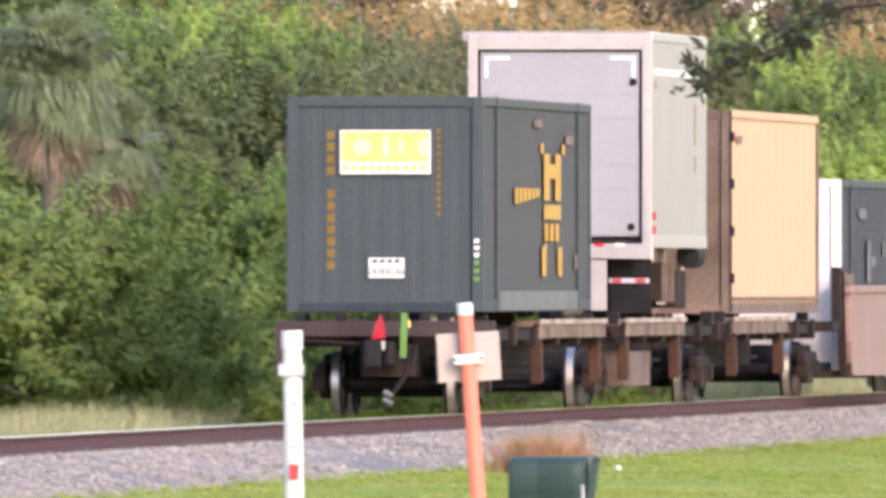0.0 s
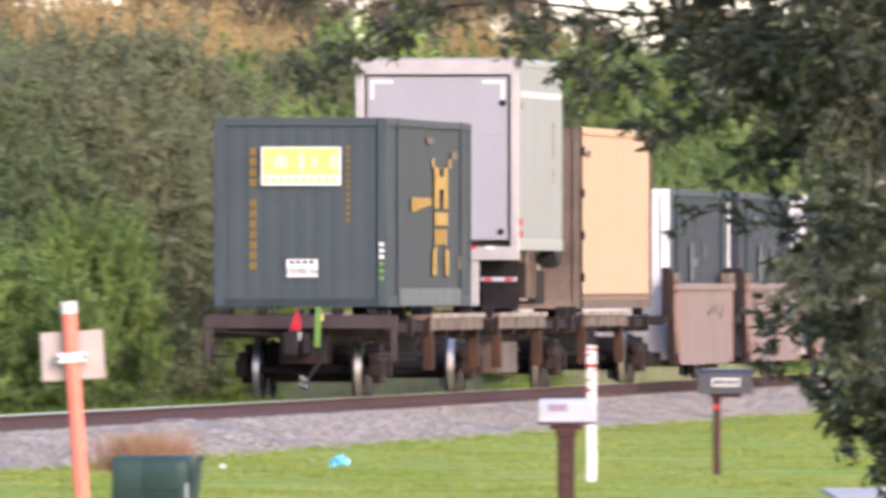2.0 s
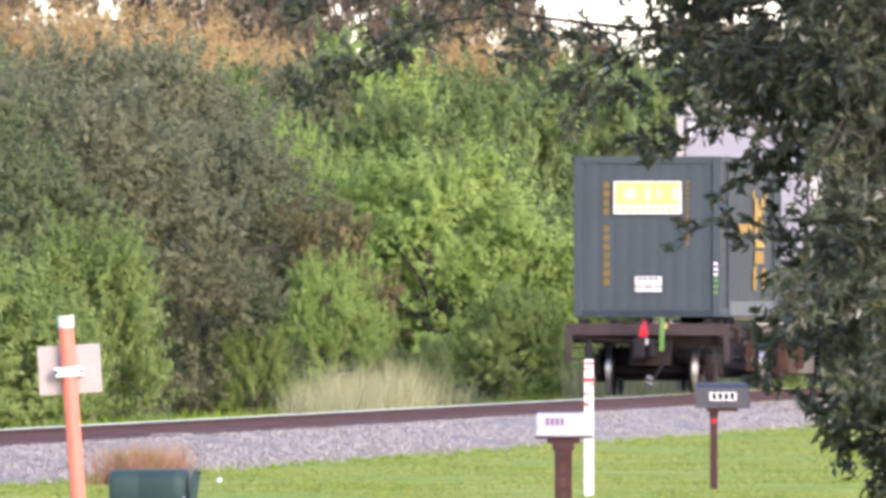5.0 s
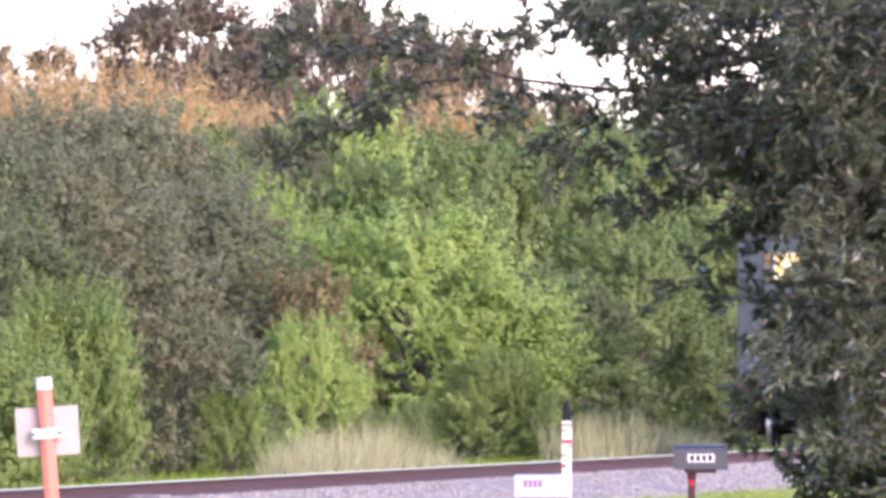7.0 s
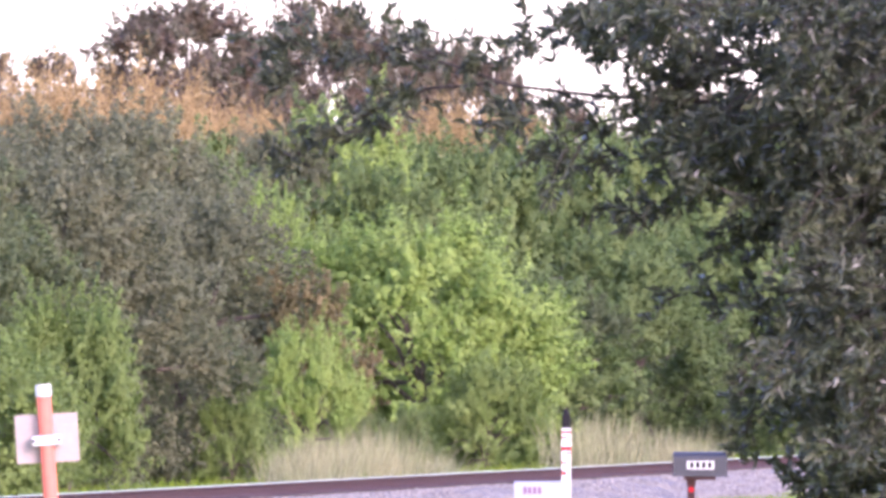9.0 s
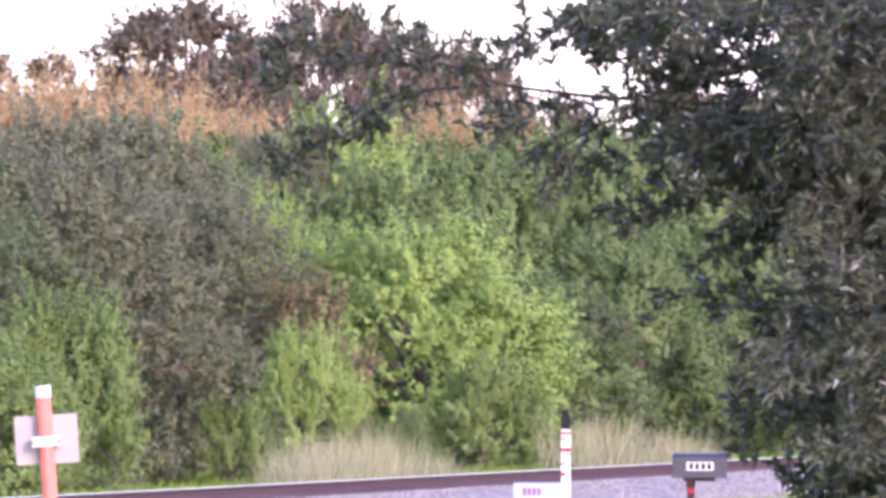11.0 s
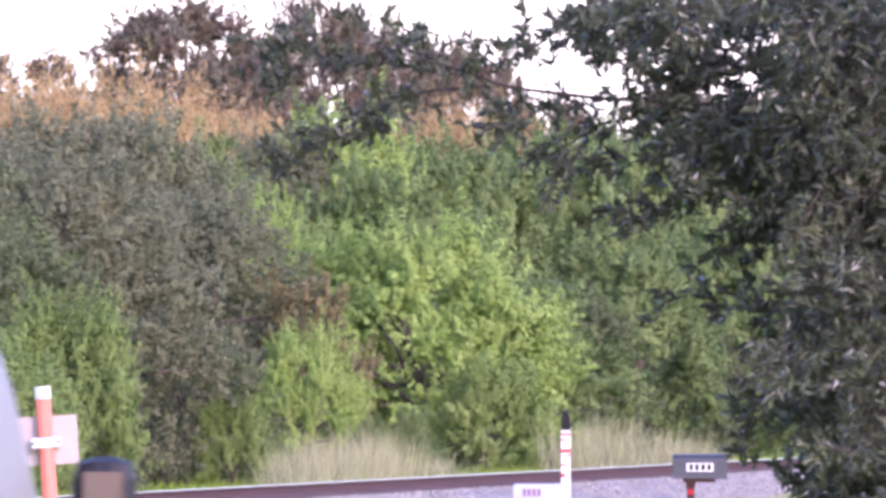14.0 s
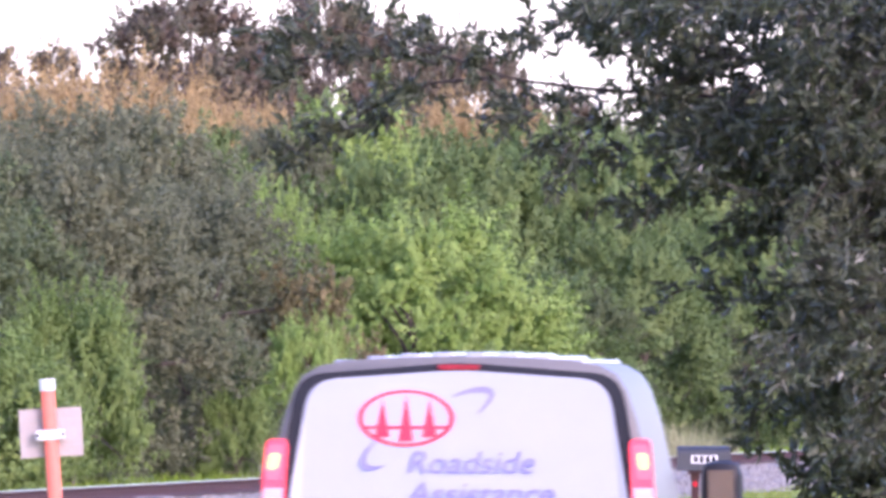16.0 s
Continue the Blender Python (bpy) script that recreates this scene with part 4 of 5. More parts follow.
def plant():
    used = set()

    def p(tree, X, k, top, s=1.0, rz=0, wide=None):
        d = row_d(X, k)
        g = float(ground_z(np.array(spot(X, d).x), np.array(d)))
        h = 2.33 + (647 - top) * d / F - g
        ref = TOPS[tree.name]
        put(tree, X, d, s if wide is None else wide, rz, h / ref, g - 0.1, first=tree not in used)
        used.add(tree)

    # front row
    p(pepper, 750, 44, 375, 0.88, 130), p(pepper, 590, 46, 400, 0.35, 130), p(shrub, 120, 41, 500, 0.5, 40), p(pepper, 545, 42.5, 565, 0.34, 100), p(shrub, 10, 41.5, 590, 0.5, 150)
    p(shrub, -330, 41, 430, 0.9, 10), p(shrub, -560, 40.5, 540, 0.8, 70), p(shrub, -700, 41, 470, 0.9, 200), p(shrub, -430, 40.5, 610, 0.7, 300)
    p(shrub, -130, 41, 560, 0.8, 250), p(mid, 930, 44, 480, 0.8, 30), p(mid, 1100, 45, 420, 0.8, 90), p(mid, 1290, 45, 400, 0.9, 200), p(mid, 1480, 45, 400, 0.9, 250)
    p(shrub, 410, 42.5, 690, 0.3, 30), p(shrub, 860, 42, 620, 0.5, 330), p(mid, 725, 40.8, 715, 0.2, 30), p(mid, 660, 41.2, 730, 0.16, 130)
    p(dark, 330, 44, 560, 0.5, 80), p(dark, 1000, 46, 500, 0.6, 80), p(dark, 1180, 46, 560, 0.6, 180)
    # second row
    p(grey, 300, 47, 330, 0.9, 0), p(grey, 60, 46, 250, 0.9, 120), p(grey, 180, 49, 190, 1.0, 200), p(dark, -20, 45, 380, 0.7, 30), p(brown, 560, 44, 470, 0.7, 0)
    p(dark, -330, 46, 260, 1.0, 300), p(dark, -200, 47, 250, 0.9, 150), p(mid, -480, 49, 190, 0.9, 20), p(mid, -250, 51, 175, 0.9, 60), p(mid, -100, 50, 250, 0.9, 160)
    p(mid, 420, 49, 320, 0.9, 60), p(pepper, 460, 48, 330, 0.35, 60), p(mid, 700, 50, 270, 0.9, 260), p(mid, 850, 51, 250, 1.0, 10), p(dark, 950, 52, 290, 0.9, 10)
    p(mid, 1000, 51, 250, 1.0, 210), p(mid, 1180, 51, 240, 1.0, 120), p(mid, 1350, 51, 260, 1.0, 170), p(dark, 1250, 50, 330, 0.9, 40), p(mid, 1550, 51, 240, 1.0, 130)
    p(dark, 1450, 49, 330, 0.9, 0), p(mid, -700, 50, 200, 1.0, 90), p(mid, -850, 48, 250, 1.0, 190), p(shrub, -880, 42, 480, 1.0, 30), p(dark, -620, 47, 300, 0.8, 30)
    # on the slope
    p(mid, 580, 55, 190, 0.9, 0), p(pepper, 630, 54, 185, 0.7, 130), p(mid, 320, 56, 225, 0.8, 100), p(mid, 700, 56, 230, 0.8, 100), p(grey, 480, 56, 230, 0.7, 10)
    p(pepper, -300, 56, 160, 0.9, 10), p(pepper, -420, 57, 150, 0.9, 80), p(mid, -560, 56, 160, 0.9, 10), p(grey, -130, 55, 190, 0.9, 50), p(mid, 950, 56, 215, 0.9, 300)
    p(mid, 1120, 57, 210, 1.0, 30), p(mid, 1300, 57, 200, 1.0, 70)
    # dry growth along the hilltop
    for X, top, wd in ((-20, 118, 1.2), (60, 118, 1.1), (120, 112, 1.3), (200, 118, 1.2), (270, 128, 1.3), (330, 140, 1.0), (20, 165, 1.2), (150, 160, 1.2), (260, 170, 1.2), (340, 185, 1.0),
                       (400, 185, 0.9), (450, 205, 0.9), (490, 195, 0.9), (760, 185, 1.0), (820, 180, 1.1), (880, 190, 1.0), (940, 215, 0.9), (-120, 150, 1.2), (-220, 165, 1.2), (-330, 155, 1.0),
                       (-440, 165, 0.9), (300, 205, 0.9), (60, 210, 0.9)):
        p(reed, X, 62 + (X * 7 % 5), top - 14, wd, X * 3 % 360)
    # skyline
    p(tall, -700, 68, 70, 1.0, 30), p(tall, -600, 70, 60, 1.1, 70), p(mid, -650, 66, 110, 1.0, 50), p(mid, -520, 66, 105, 1.0, 150), p(tall, -400, 69, 85, 1.0, 230), p(mid, -420, 66, 120, 0.9, 10)
    p(tall, -300, 69, 90, 1.0, 200), p(mid, -260, 67, 125, 0.9, 90), p(tall, -80, 71, 95, 0.5, 250), p(mid, -800, 66, 90, 1.0, 0), p(dark, -560, 60, 140, 0.8, 0), p(brown, -360, 64, 130, 1.2, 0)
    p(tall, 330, 70, -20, 0.95, 0), p(tall, 400, 72, 60, 0.6, 80), p(tall, 260, 69, 20, 0.7, 150), p(tall, 560, 70, -30, 0.75, 200), p(tall, 480, 68, 60, 0.6, 20), p(tall, 90, 70, 80, 0.35, 20)
    p(tall, 640, 69, 20, 0.7, 100), p(tall, 790, 70, 50, 0.6, 140), p(tall, 870, 70, 75, 0.5, 300), p(tall, 710, 71, 60, 0.6, 40), p(tall, 720, 72, 100, 0.8, 250), p(tall, 970, 70, 160, 0.8, 30)
    p(tall, -150, 70, 110, 0.8, 30), p(tall, 1200, 70, 150, 0.9, 30), p(tall, 1350, 70, 130, 0.9, 230), p(tall, -500, 70, 120, 0.9, 130), p(tall, -20, 70, 80, 0.35, 100)


plant()


# ---- the roadside: lawn edge, posts, mailboxes, bin ----
def make_grass():
    rng = np.random.default_rng(21)

    def along(n, k0, k1, b0, b1):
        b, k = rng.uniform(b0, b1, n), rng.uniform(k0, k1, n)
        d = F * k / (4550 - b)
        x = (b - 784) / F * d
        return np.stack([x, d, ground_z(x, d) - 0.02], -1)

    patches = ((505, 600, 0.85, 13), (605, 650, 0.6, 5), (650, 690, 1.2, 6), (720, 790, 0.6, 5), (1040, 1110, 1.0, 9), (1150, 1240, 0.75, 9), (-760, -480, 0.4, 16))
    tufts = np.concatenate([along(n, 38.6, 40.0, b0, b1) for b0, b1, h, n in patches])
    th = np.concatenate([rng.uniform(0.6, 1.4, n) * h for b0, b1, h, n in patches])
    pos = np.repeat(tufts, 30, 0) + rng.normal(size=(len(tufts) * 30, 3)) * [0.22, 0.5, 0]
    blades("tall_grass", "pale straw-green tall grass by the track", rng, pos, np.repeat(th, 30), 0.012, M_STRAW, 0.3, 9)
    blades("verge_grass", "short weedy grass at the foot of the bank", rng, along(9000, 38.2, 41.5, -1000, 1700), rng.uniform(0.12, 0.42, 9000), 0.022, M_BLADE, 0.4, 4)
    blades("dry_verge_grass", "dry reddish grass along the track edge", rng, along(2600, 37.9, 39.6, -1000, 1500), rng.uniform(0.1, 0.38, 2600), 0.016, M_GOLD, 0.45, 4)
    left = along(4200, 37.7, 39.8, -950, -380)
    blades("dry_low_grass", "beige dry grass at the foot of the bushes", rng, left, rng.uniform(0.3, 0.75, 4200), 0.016, M_STRAW, 0.5, 5)
    hill = np.concatenate([along(3600, 60, 72, -60, 520), along(700, 60, 72, -1000, -60), along(700, 60, 72, 520, 1500)])
    blades("dry_hill_grass", "tall dry grass covering the hilltop, coloured with the low sun's gold", rng, hill, rng.uniform(0.5, 1.5, len(hill)), 0.035, M_GOLD, 0.5, 9)
    edge = along(2200, 31.0, 31.9, -900, 1600)
    blades("lawn_edge_grass", "ragged green grass at the ballast edge", rng, edge, rng.uniform(0.04, 0.12, len(edge)), 0.014, M_BLADE, 0.8, 5)
    # mown lawn in sight of the road, uneven in height and tone
    n = 84000
    d, b = 185 + 290 * rng.uniform(0, 1, n) ** 1.25, rng.uniform(-800, 1950, n)
    x = (b - 784) / F * d
    lane, drive = x - ROAD_S * d + ROAD_X, (x > 3.7) & (d > 282.5) & (d < 296.5)
    ok = (x - SLOPE * d + TRACK > 3.3) & ((lane < -2.6) | (lane > 2.1)) & ~drive
    p = np.stack([x, d, ground_z(x, d) - 0.01], -1)[ok]
    tone = np.sin(p[:, 0] * 1.7 + p[:, 1] * 0.11) + np.sin(p[:, 0] * 0.6 - p[:, 1] * 0.23 + 1)
    blades("lawn_grass", "short mown green lawn grass with yellower patches", rng, p, 0.045 + 0.012 * tone, 0.011, M_LAWNBLADE, 0.9, 4)
    c = np.array(spot(212, 326)) + rng.normal(size=(160, 3)) * [0.2, 0.25, 0]
    t = blades("grass_tuft", "reddish-brown dry grass tuft at the lawn edge", rng, c, 0.5, 0.009, M_RUST, 0.45, 8)
    t["category"], t["kind"] = "grass tuft", "stuff"
    # soft weeds in the ballast
    w = along(60, 31.6, 33.4, -800, 1300)
    blades("ballast_weed", "small dry weeds in the ballast", rng, w, 0.12, 0.01, M_STRAW, 0.5, 5)


M_RUST = mat("rust_grass", (0.42, 0.22, 0.14), 0.8, vary=0.25, scale=3, fine=9, bump=0, other=(0.34, 0.32, 0.10), island=True, rand=0.3, trans=0.3)
make_grass()
make_stones()


def marker_posts():
    e = thing("marker_post", "white round plastic marker post with a cap and collar", "marker post", spot(-230, 189))
    part("pipe", rodded((0.03, 0, 0), (0, 0, 1.87), 0.066, 20), M_WHITE, e)
    part("cap", rodded((0, 0, 1.85), (-0.003, 0, 1.985), 0.075, 20), M_WHITE, e)
    part("collar", boxed(-0.1, -0.085, 1.66, 0.085, 0.08, 1.75, 0.015), M_MAILW, e, "pale clamp collar")
    part("tag", boxed(-0.02, -0.08, 0.93, 0.05, -0.06, 1.04, 0.004), M_REDDULL, e, "faded reddish tag")
    for z in (1.16, 1.47):
        part("screw", rodded((0.015, -0.085, z), (0.015, -0.06, z), 0.011, 8), M_BLACK, e)

    e = thing("pipeline_marker", "orange marker pipe with white cap holding a sign board", "marker post", spot(113, 189))
    e.matrix_basis = e.matrix_basis @ pose(0, 0, 0, 0, -4.0)
    part("pipe", rodded((0, 0, -0.02), (0, 0, 2.12), 0.052, 20), M_ORANGE, e, "salmon-orange plastic pipe")
    part("cap", rodded((0, 0, 2.10), (0, 0, 2.185), 0.057, 20), M_WHITE, e)
    board = part("sign_board", boxed(-0.22, 0.06, 1.63, 0.225, 0.075, 1.975, 0.004), M_BOARD, e, "plain pale back of a sign board")
    board.matrix_basis = pose(0, 0, 0, 0, 0.8) @ Matrix.Translation((-0.025, 0, 0.0))
    for z in (1.71, 1.89):
        part("groove", boxed(-0.21, 0.052, z, 0.215, 0.0595, z + 0.006), M_TRIM, board)
    part("strap", boxed(-0.105, -0.058, 1.752, 0.10, 0.055, 1.823, 0.01), M_WHITE, e, "white clamp strap")
    for sx in (-0.092, 0.088):
        part("bolt", rodded((sx, -0.07, 1.787), (sx, -0.055, 1.787), 0.011, 8), M_BLACK, e)

    e = thing("marker_post", "slim white post with black top and red bands", "marker post", spot(1001, 309))
    part("post", boxed(-0.055, -0.05, 0, 0.055, 0.05, 1.58, 0.012), M_WHITE, e)
    bm = boxed(-0.05, -0.045, 1.58, 0.05, 0.045, 1.74, 0.01)
    rod(bm, (0, 0, 1.73), (0, 0, 1.80), 0.045, 16, 0.03)
    part("cap", bm, M_BLACK, e, "black rounded cap")
    for z, h, x0, x1 in ((1.52, 0.025, -0.057, 0.057), (1.46, 0.02, -0.057, 0.01), (1.32, 0.045, -0.057, 0.057), (1.28, 0.02, 0.0, 0.057), (1.17, 0.02, -0.057, 0.01), (1.04, 0.04, -0.057, 0.0)):
        part("band", boxed(x0, -0.0535, z, x1, -0.0505, z + h), M_REDDULL, e, "faded red print band")


M_FADED = mat("faded_violet", (0.27, 0.16, 0.25), 0.6, vary=0.2, scale=9, fine=30, bump=0.05)
M_BOARD = mat("sign_back", (0.44, 0.375, 0.335), 0.6, vary=0.12, scale=4, fine=30, bump=0.05)
marker_posts()


def mailbox(bearing, d, ln, wd, ht, zb, shell, post_r, label, red=False, square=False, px=0.0):
    e = thing("mailbox", label, "mailbox", spot(bearing, d), group="mailboxes by the road")
    bm = bmesh.new()
    n = 12
    prof = [(-wd / 2, 0), (wd / 2, 0)] + [(math.cos(radians(a * 180 / n)) * wd / 2, ht - wd / 2 * 0.55 + math.sin(radians(a * 180 / n)) * wd / 2 * 0.55) for a in range(n + 1)]
    rings = [[bm.verts.new((x, y, zb + z)) for y, z in prof] for x in (-ln / 2, ln / 2)]
    for i in range(len(prof)):
        j = (i + 1) % len(prof)
        bm.faces.new((rings[0][i], rings[0][j], rings[1][j], rings[1][i]))
    bm.faces.new(rings[0][::-1]), bm.faces.new(rings[1])
    bmesh.ops.recalc_face_normals(bm, faces=bm.faces)
    bmesh.ops.bevel(bm, geom=[x for x in bm.edges if x.calc_face_angle(0) > 1.0], offset=0.008, segments=2, affect="EDGES")
    b = part("box", bm, shell, e)
    part("door", boxed(ln / 2 + 0.001, -wd / 2 + 0.01, zb + 0.01, ln / 2 + 0.014, wd / 2 - 0.01, zb + ht - 0.05, 0.006), shell, b)
    part("rim", boxed(-ln / 2 - 0.008, -wd / 2 - 0.006, zb - 0.012, ln / 2 + 0.02, wd / 2 + 0.006, zb + 0.012, 0.005), M_POST if not square else shell, b)
    part("flag", boxed(ln / 2 - 0.12, wd / 2 + 0.002, zb + 0.08, ln / 2 - 0.09, wd / 2 + 0.012, zb + 0.2, 0.003), M_REDDULL, b)
    part("post", boxed(px - post_r, -post_r, 0, px + post_r, post_r, zb - 0.05, 0.012), M_POST, e)
    part("bracket", boxed(-max(post_r * 1.5, ln * 0.3), -wd * 0.4, zb - 0.055, max(post_r * 1.5, ln * 0.3), wd * 0.4, zb - 0.013, 0.01), M_POST, e)
    part("collar", boxed(px - post_r * 1.25, -post_r * 1.25, zb - 0.12, px + post_r * 1.25, post_r * 1.25, zb - 0.055, 0.01), M_POST, e)
    y = -wd / 2 - 0.004
    if red:
        part("reflector", rodded((px, -post_r - 0.01, zb - 0.17), (px, -post_r, zb - 0.17), 0.032, 18), M_RED_P, e, "red round reflector")
        pl = part("number_plate", boxed(-0.15, y - 0.002, zb + 0.075, 0.17, y + 0.008, zb + 0.175, 0.002), M_WHITE, b, "pale plate with dark bars")
        bars("bar", [(-0.12 + i * 0.072, zb + 0.09, -0.072 + i * 0.072, zb + 0.16) for i in range(4)], y - 0.0025, M_BLACK, pl, depth=0.002)
    else:
        bars("number_bar", [(-0.155 + i * 0.043, zb + 0.105, -0.125 + i * 0.043, zb + 0.17) for i in range(4)], y + 0.002, M_FADED, b, label="small faded violet bar")
        bars("post_mark", [(-0.025, 0.25 + i * 0.13, 0.025, 0.33 + i * 0.13) for i in range(5)], -post_r + 0.0005, M_BRACE, e, label="worn marks down the post")


mailbox(956, 235, 0.475, 0.19, 0.215, 1.075, M_MAILW, 0.077, "pale grey metal mailbox on a thick dark post")
mailbox(1237, 320, 0.64, 0.28, 0.285, 0.985, M_MAILB, 0.045, "black metal mailbox on a thin brown post", red=True, square=True, px=-0.1)


def green_mailbox():
    """A moulded box on its post: soft shoulders, a seam over the top, and a door hanging a little open."""
    e = thing("mailbox", "dark green moulded plastic mailbox with its door ajar", "mailbox", spot(231, 155), rz=-7, group="mailboxes by the road")
    zb, ht, wd, x0, x1 = 1.055, 0.262, 0.24, -0.245, 0.205
    bm = bmesh.new()
    prof = [(-wd / 2, 0.012), (-wd / 2 + 0.012, 0), (wd / 2 - 0.012, 0), (wd / 2, 0.012)]
    prof += [(math.cos(radians(a)) ** 0.55 * wd / 2 if a < 90 else -abs(math.cos(radians(a))) ** 0.55 * wd / 2, ht - 0.09 + math.sin(radians(a)) * 0.09) for a in range(0, 181, 12)]
    xs = [(x0, 0.90), (x0 + 0.006, 0.95), (x0 + 0.02, 0.985), (x0 + 0.05, 1.0), (-0.09, 1.0), (-0.084, 0.985), (-0.07, 0.985), (-0.064, 1.006), (0.12, 1.012), (x1, 1.02)]
    rings = [[bm.verts.new((x, y * k, zb + ht / 2 + (z - ht / 2) * k)) for y, z in prof] for x, k in xs]
    for p, q in zip(rings, rings[1:]):
        for i in range(len(prof)):
            j = (i + 1) % len(prof)
            bm.faces.new((p[i], p[j], q[j], q[i]))
    bm.faces.new(rings[0][::-1]), bm.faces.new(rings[-1])
    bmesh.ops.recalc_face_normals(bm, faces=bm.faces)
    body = part("box", bm, M_BIN, e, smooth=True)
    bm = bmesh.new()
    ring = [(y * 1.03, zb + ht / 2 + (z - ht / 2) * 1.03) for y, z in prof]
    fr = [[bm.verts.new((x1 + off + 0.035 * (z - zb) / ht, y, z)) for y, z in ring] for off in (0.004, 0.022)]
    for i in range(len(ring)):
        j = (i + 1) % len(ring)
        bm.faces.new((fr[0][i], fr[0][j], fr[1][j], fr[1][i]))
    bm.faces.new(fr[0][::-1]), bm.faces.new(fr[1])
    bmesh.ops.recalc_face_normals(bm, faces=bm.faces)
    door = part("door", bm, M_BIN, e, "green door hanging slightly open")
    part("pull", boxed(x1 + 0.055, -0.03, zb + ht - 0.03, x1 + 0.075, 0.03, zb + ht - 0.012, 0.005), M_BIN, door)
    # pale strip: the bright highlight beside the door gap, built as a piece
    part("edge_highlight", boxed(x1 - 0.02, -wd / 2 - 0.006, zb + 0.012, x1 - 0.004, -wd / 2 - 0.001, zb + 0.1, 0.002), M_MAILW, body, "pale strip standing in for the highlight by the door")
    part("side_groove", boxed(x0 + 0.06, -wd / 2 - 0.003, zb + 0.055, x1 - 0.05, -wd / 2 + 0.002, zb + 0.06), M_TRIMBLK, body)
    part("base_board", boxed(x0 + 0.02, -wd / 2 + 0.01, zb - 0.025, x1 - 0.01, wd / 2 - 0.01, zb - 0.001, 0.004), M_POST, e)
    part("post", boxed(-0.05, -0.05, -0.02, 0.05, 0.05, zb - 0.026, 0.01), M_POST, e)


green_mailbox()


def litter():
    rng = np.random.default_rng(4)
    bag = thing("plastic_bag", "light blue crumpled plastic bag blowing over the lawn", "litter")
    for name, off, sc, seed, m in (("bag_body", (0, 0, 0.03), (0.10, 0.07, 0.06), 0.0, M_BLUETRASH), ("bag_flap", (-0.09, 0.02, -0.01), (0.045, 0.03, 0.035), 3.0, M_BLUEPALE), ("bag_flap", (0.08, 0, -0.01), (0.045, 0.035, 0.045), 7.0, M_BLUEPALE)):
        bm = bmesh.new()
        bmesh.ops.create_icosphere(bm, subdivisions=3, radius=1)
        for v in bm.verts:
            n = noise.noise(v.co * 1.9 + Vector((seed, 0, 0))) * 0.6 + noise.noise(v.co * 5 + Vector((0, seed, 0))) * 0.3
            v.co = Vector((v.co.x * sc[0], v.co.y * sc[1], v.co.z * sc[2])) * (1 + n) + Vector(off)
        part(name, bm, m, bag)
    o = ob_of("wooden_board", boxed(-0.06, -1.6, 0.0, 0.06, 1.6, 0.05, 0.01), M_PALEWOOD)
    y = 372
    o.matrix_basis = pose(SLOPE * y - TRACK + 1.2, y, 0.345, 0, 4, HEAD - 3)
    tagged(o, "weathered pale board lying on the ballast shoulder", "board")
    o = ob_of("paper_scrap", boxed(-0.025, -0.02, 0.0, 0.025, 0.02, 0.06, 0.008), M_WHITE)
    o.matrix_basis = Matrix.Translation(spot(346, 331)) @ pose(0, 0, 0, 0, 20, 30)
    tagged(o, "small white paper scrap lying on the lawn", "litter")
    return bag


M_PALEWOOD = mat("weathered_wood", (0.36, 0.32, 0.27), 0.85, vary=0.3, scale=4, fine=30, bump=0.4)
M_BLUEPALE = mat("pale_blue_plastic", (0.25, 0.6, 0.68), 0.4, vary=0.2, scale=9, fine=30, bump=0.2)
BAG = litter()


def blow_bag():
    """The bag rolls in the wind across the lawn towards the road."""
    path = ((0, 262, 331), (0.5, 290, 331), (0.8, 312, 331), (1.0, 325, 327), (1.2, 326, 329), (1.5, 350, 328), (1.8, 452, 329), (2.0, 555, 330), (2.3, 690, 315), (2.5, 715, 315), (2.6, 737, 314),
            (3.0, 830, 288), (3.5, 960, 268), (4.0, 1100, 260), (6.0, 1700, 258), (8.0, 2300, 258), (16.0, 2400, 258))
    walk(BAG, [(t, Matrix.Translation(spot(b, d, 0.06 + 0.02 * (i % 2))) @ pose(0, 0, 0, 25 * math.sin(i * 1.7), 30 * math.sin(i * 2.3), 22 * math.sin(i))) for i, (t, b, d) in enumerate(path)])



def drive_and_road():
    road = strip("road", [(-1.1, -0.3), (-1.0, 0.0), (3.2, 0.0), (3.3, -0.3)], -300, 420, 5, ROAD_S, -ROAD_X - 1.4, M_ROAD, rise=road_z)
    tagged(road, "narrow grey asphalt road beside the lawn", "road", kind="structure")
    bm = bmesh.new()
    for x0, y0, x1, y1 in ((3.9, 283, 12.5, 296),):
        box(bm, x0, y0, -0.05, x1, y1, 0.035, 0.01)
    d = ob_of("driveway", bm, M_CONC)
    tagged(d, "pale concrete driveway across the lawn", "driveway", kind="structure")


drive_and_road()


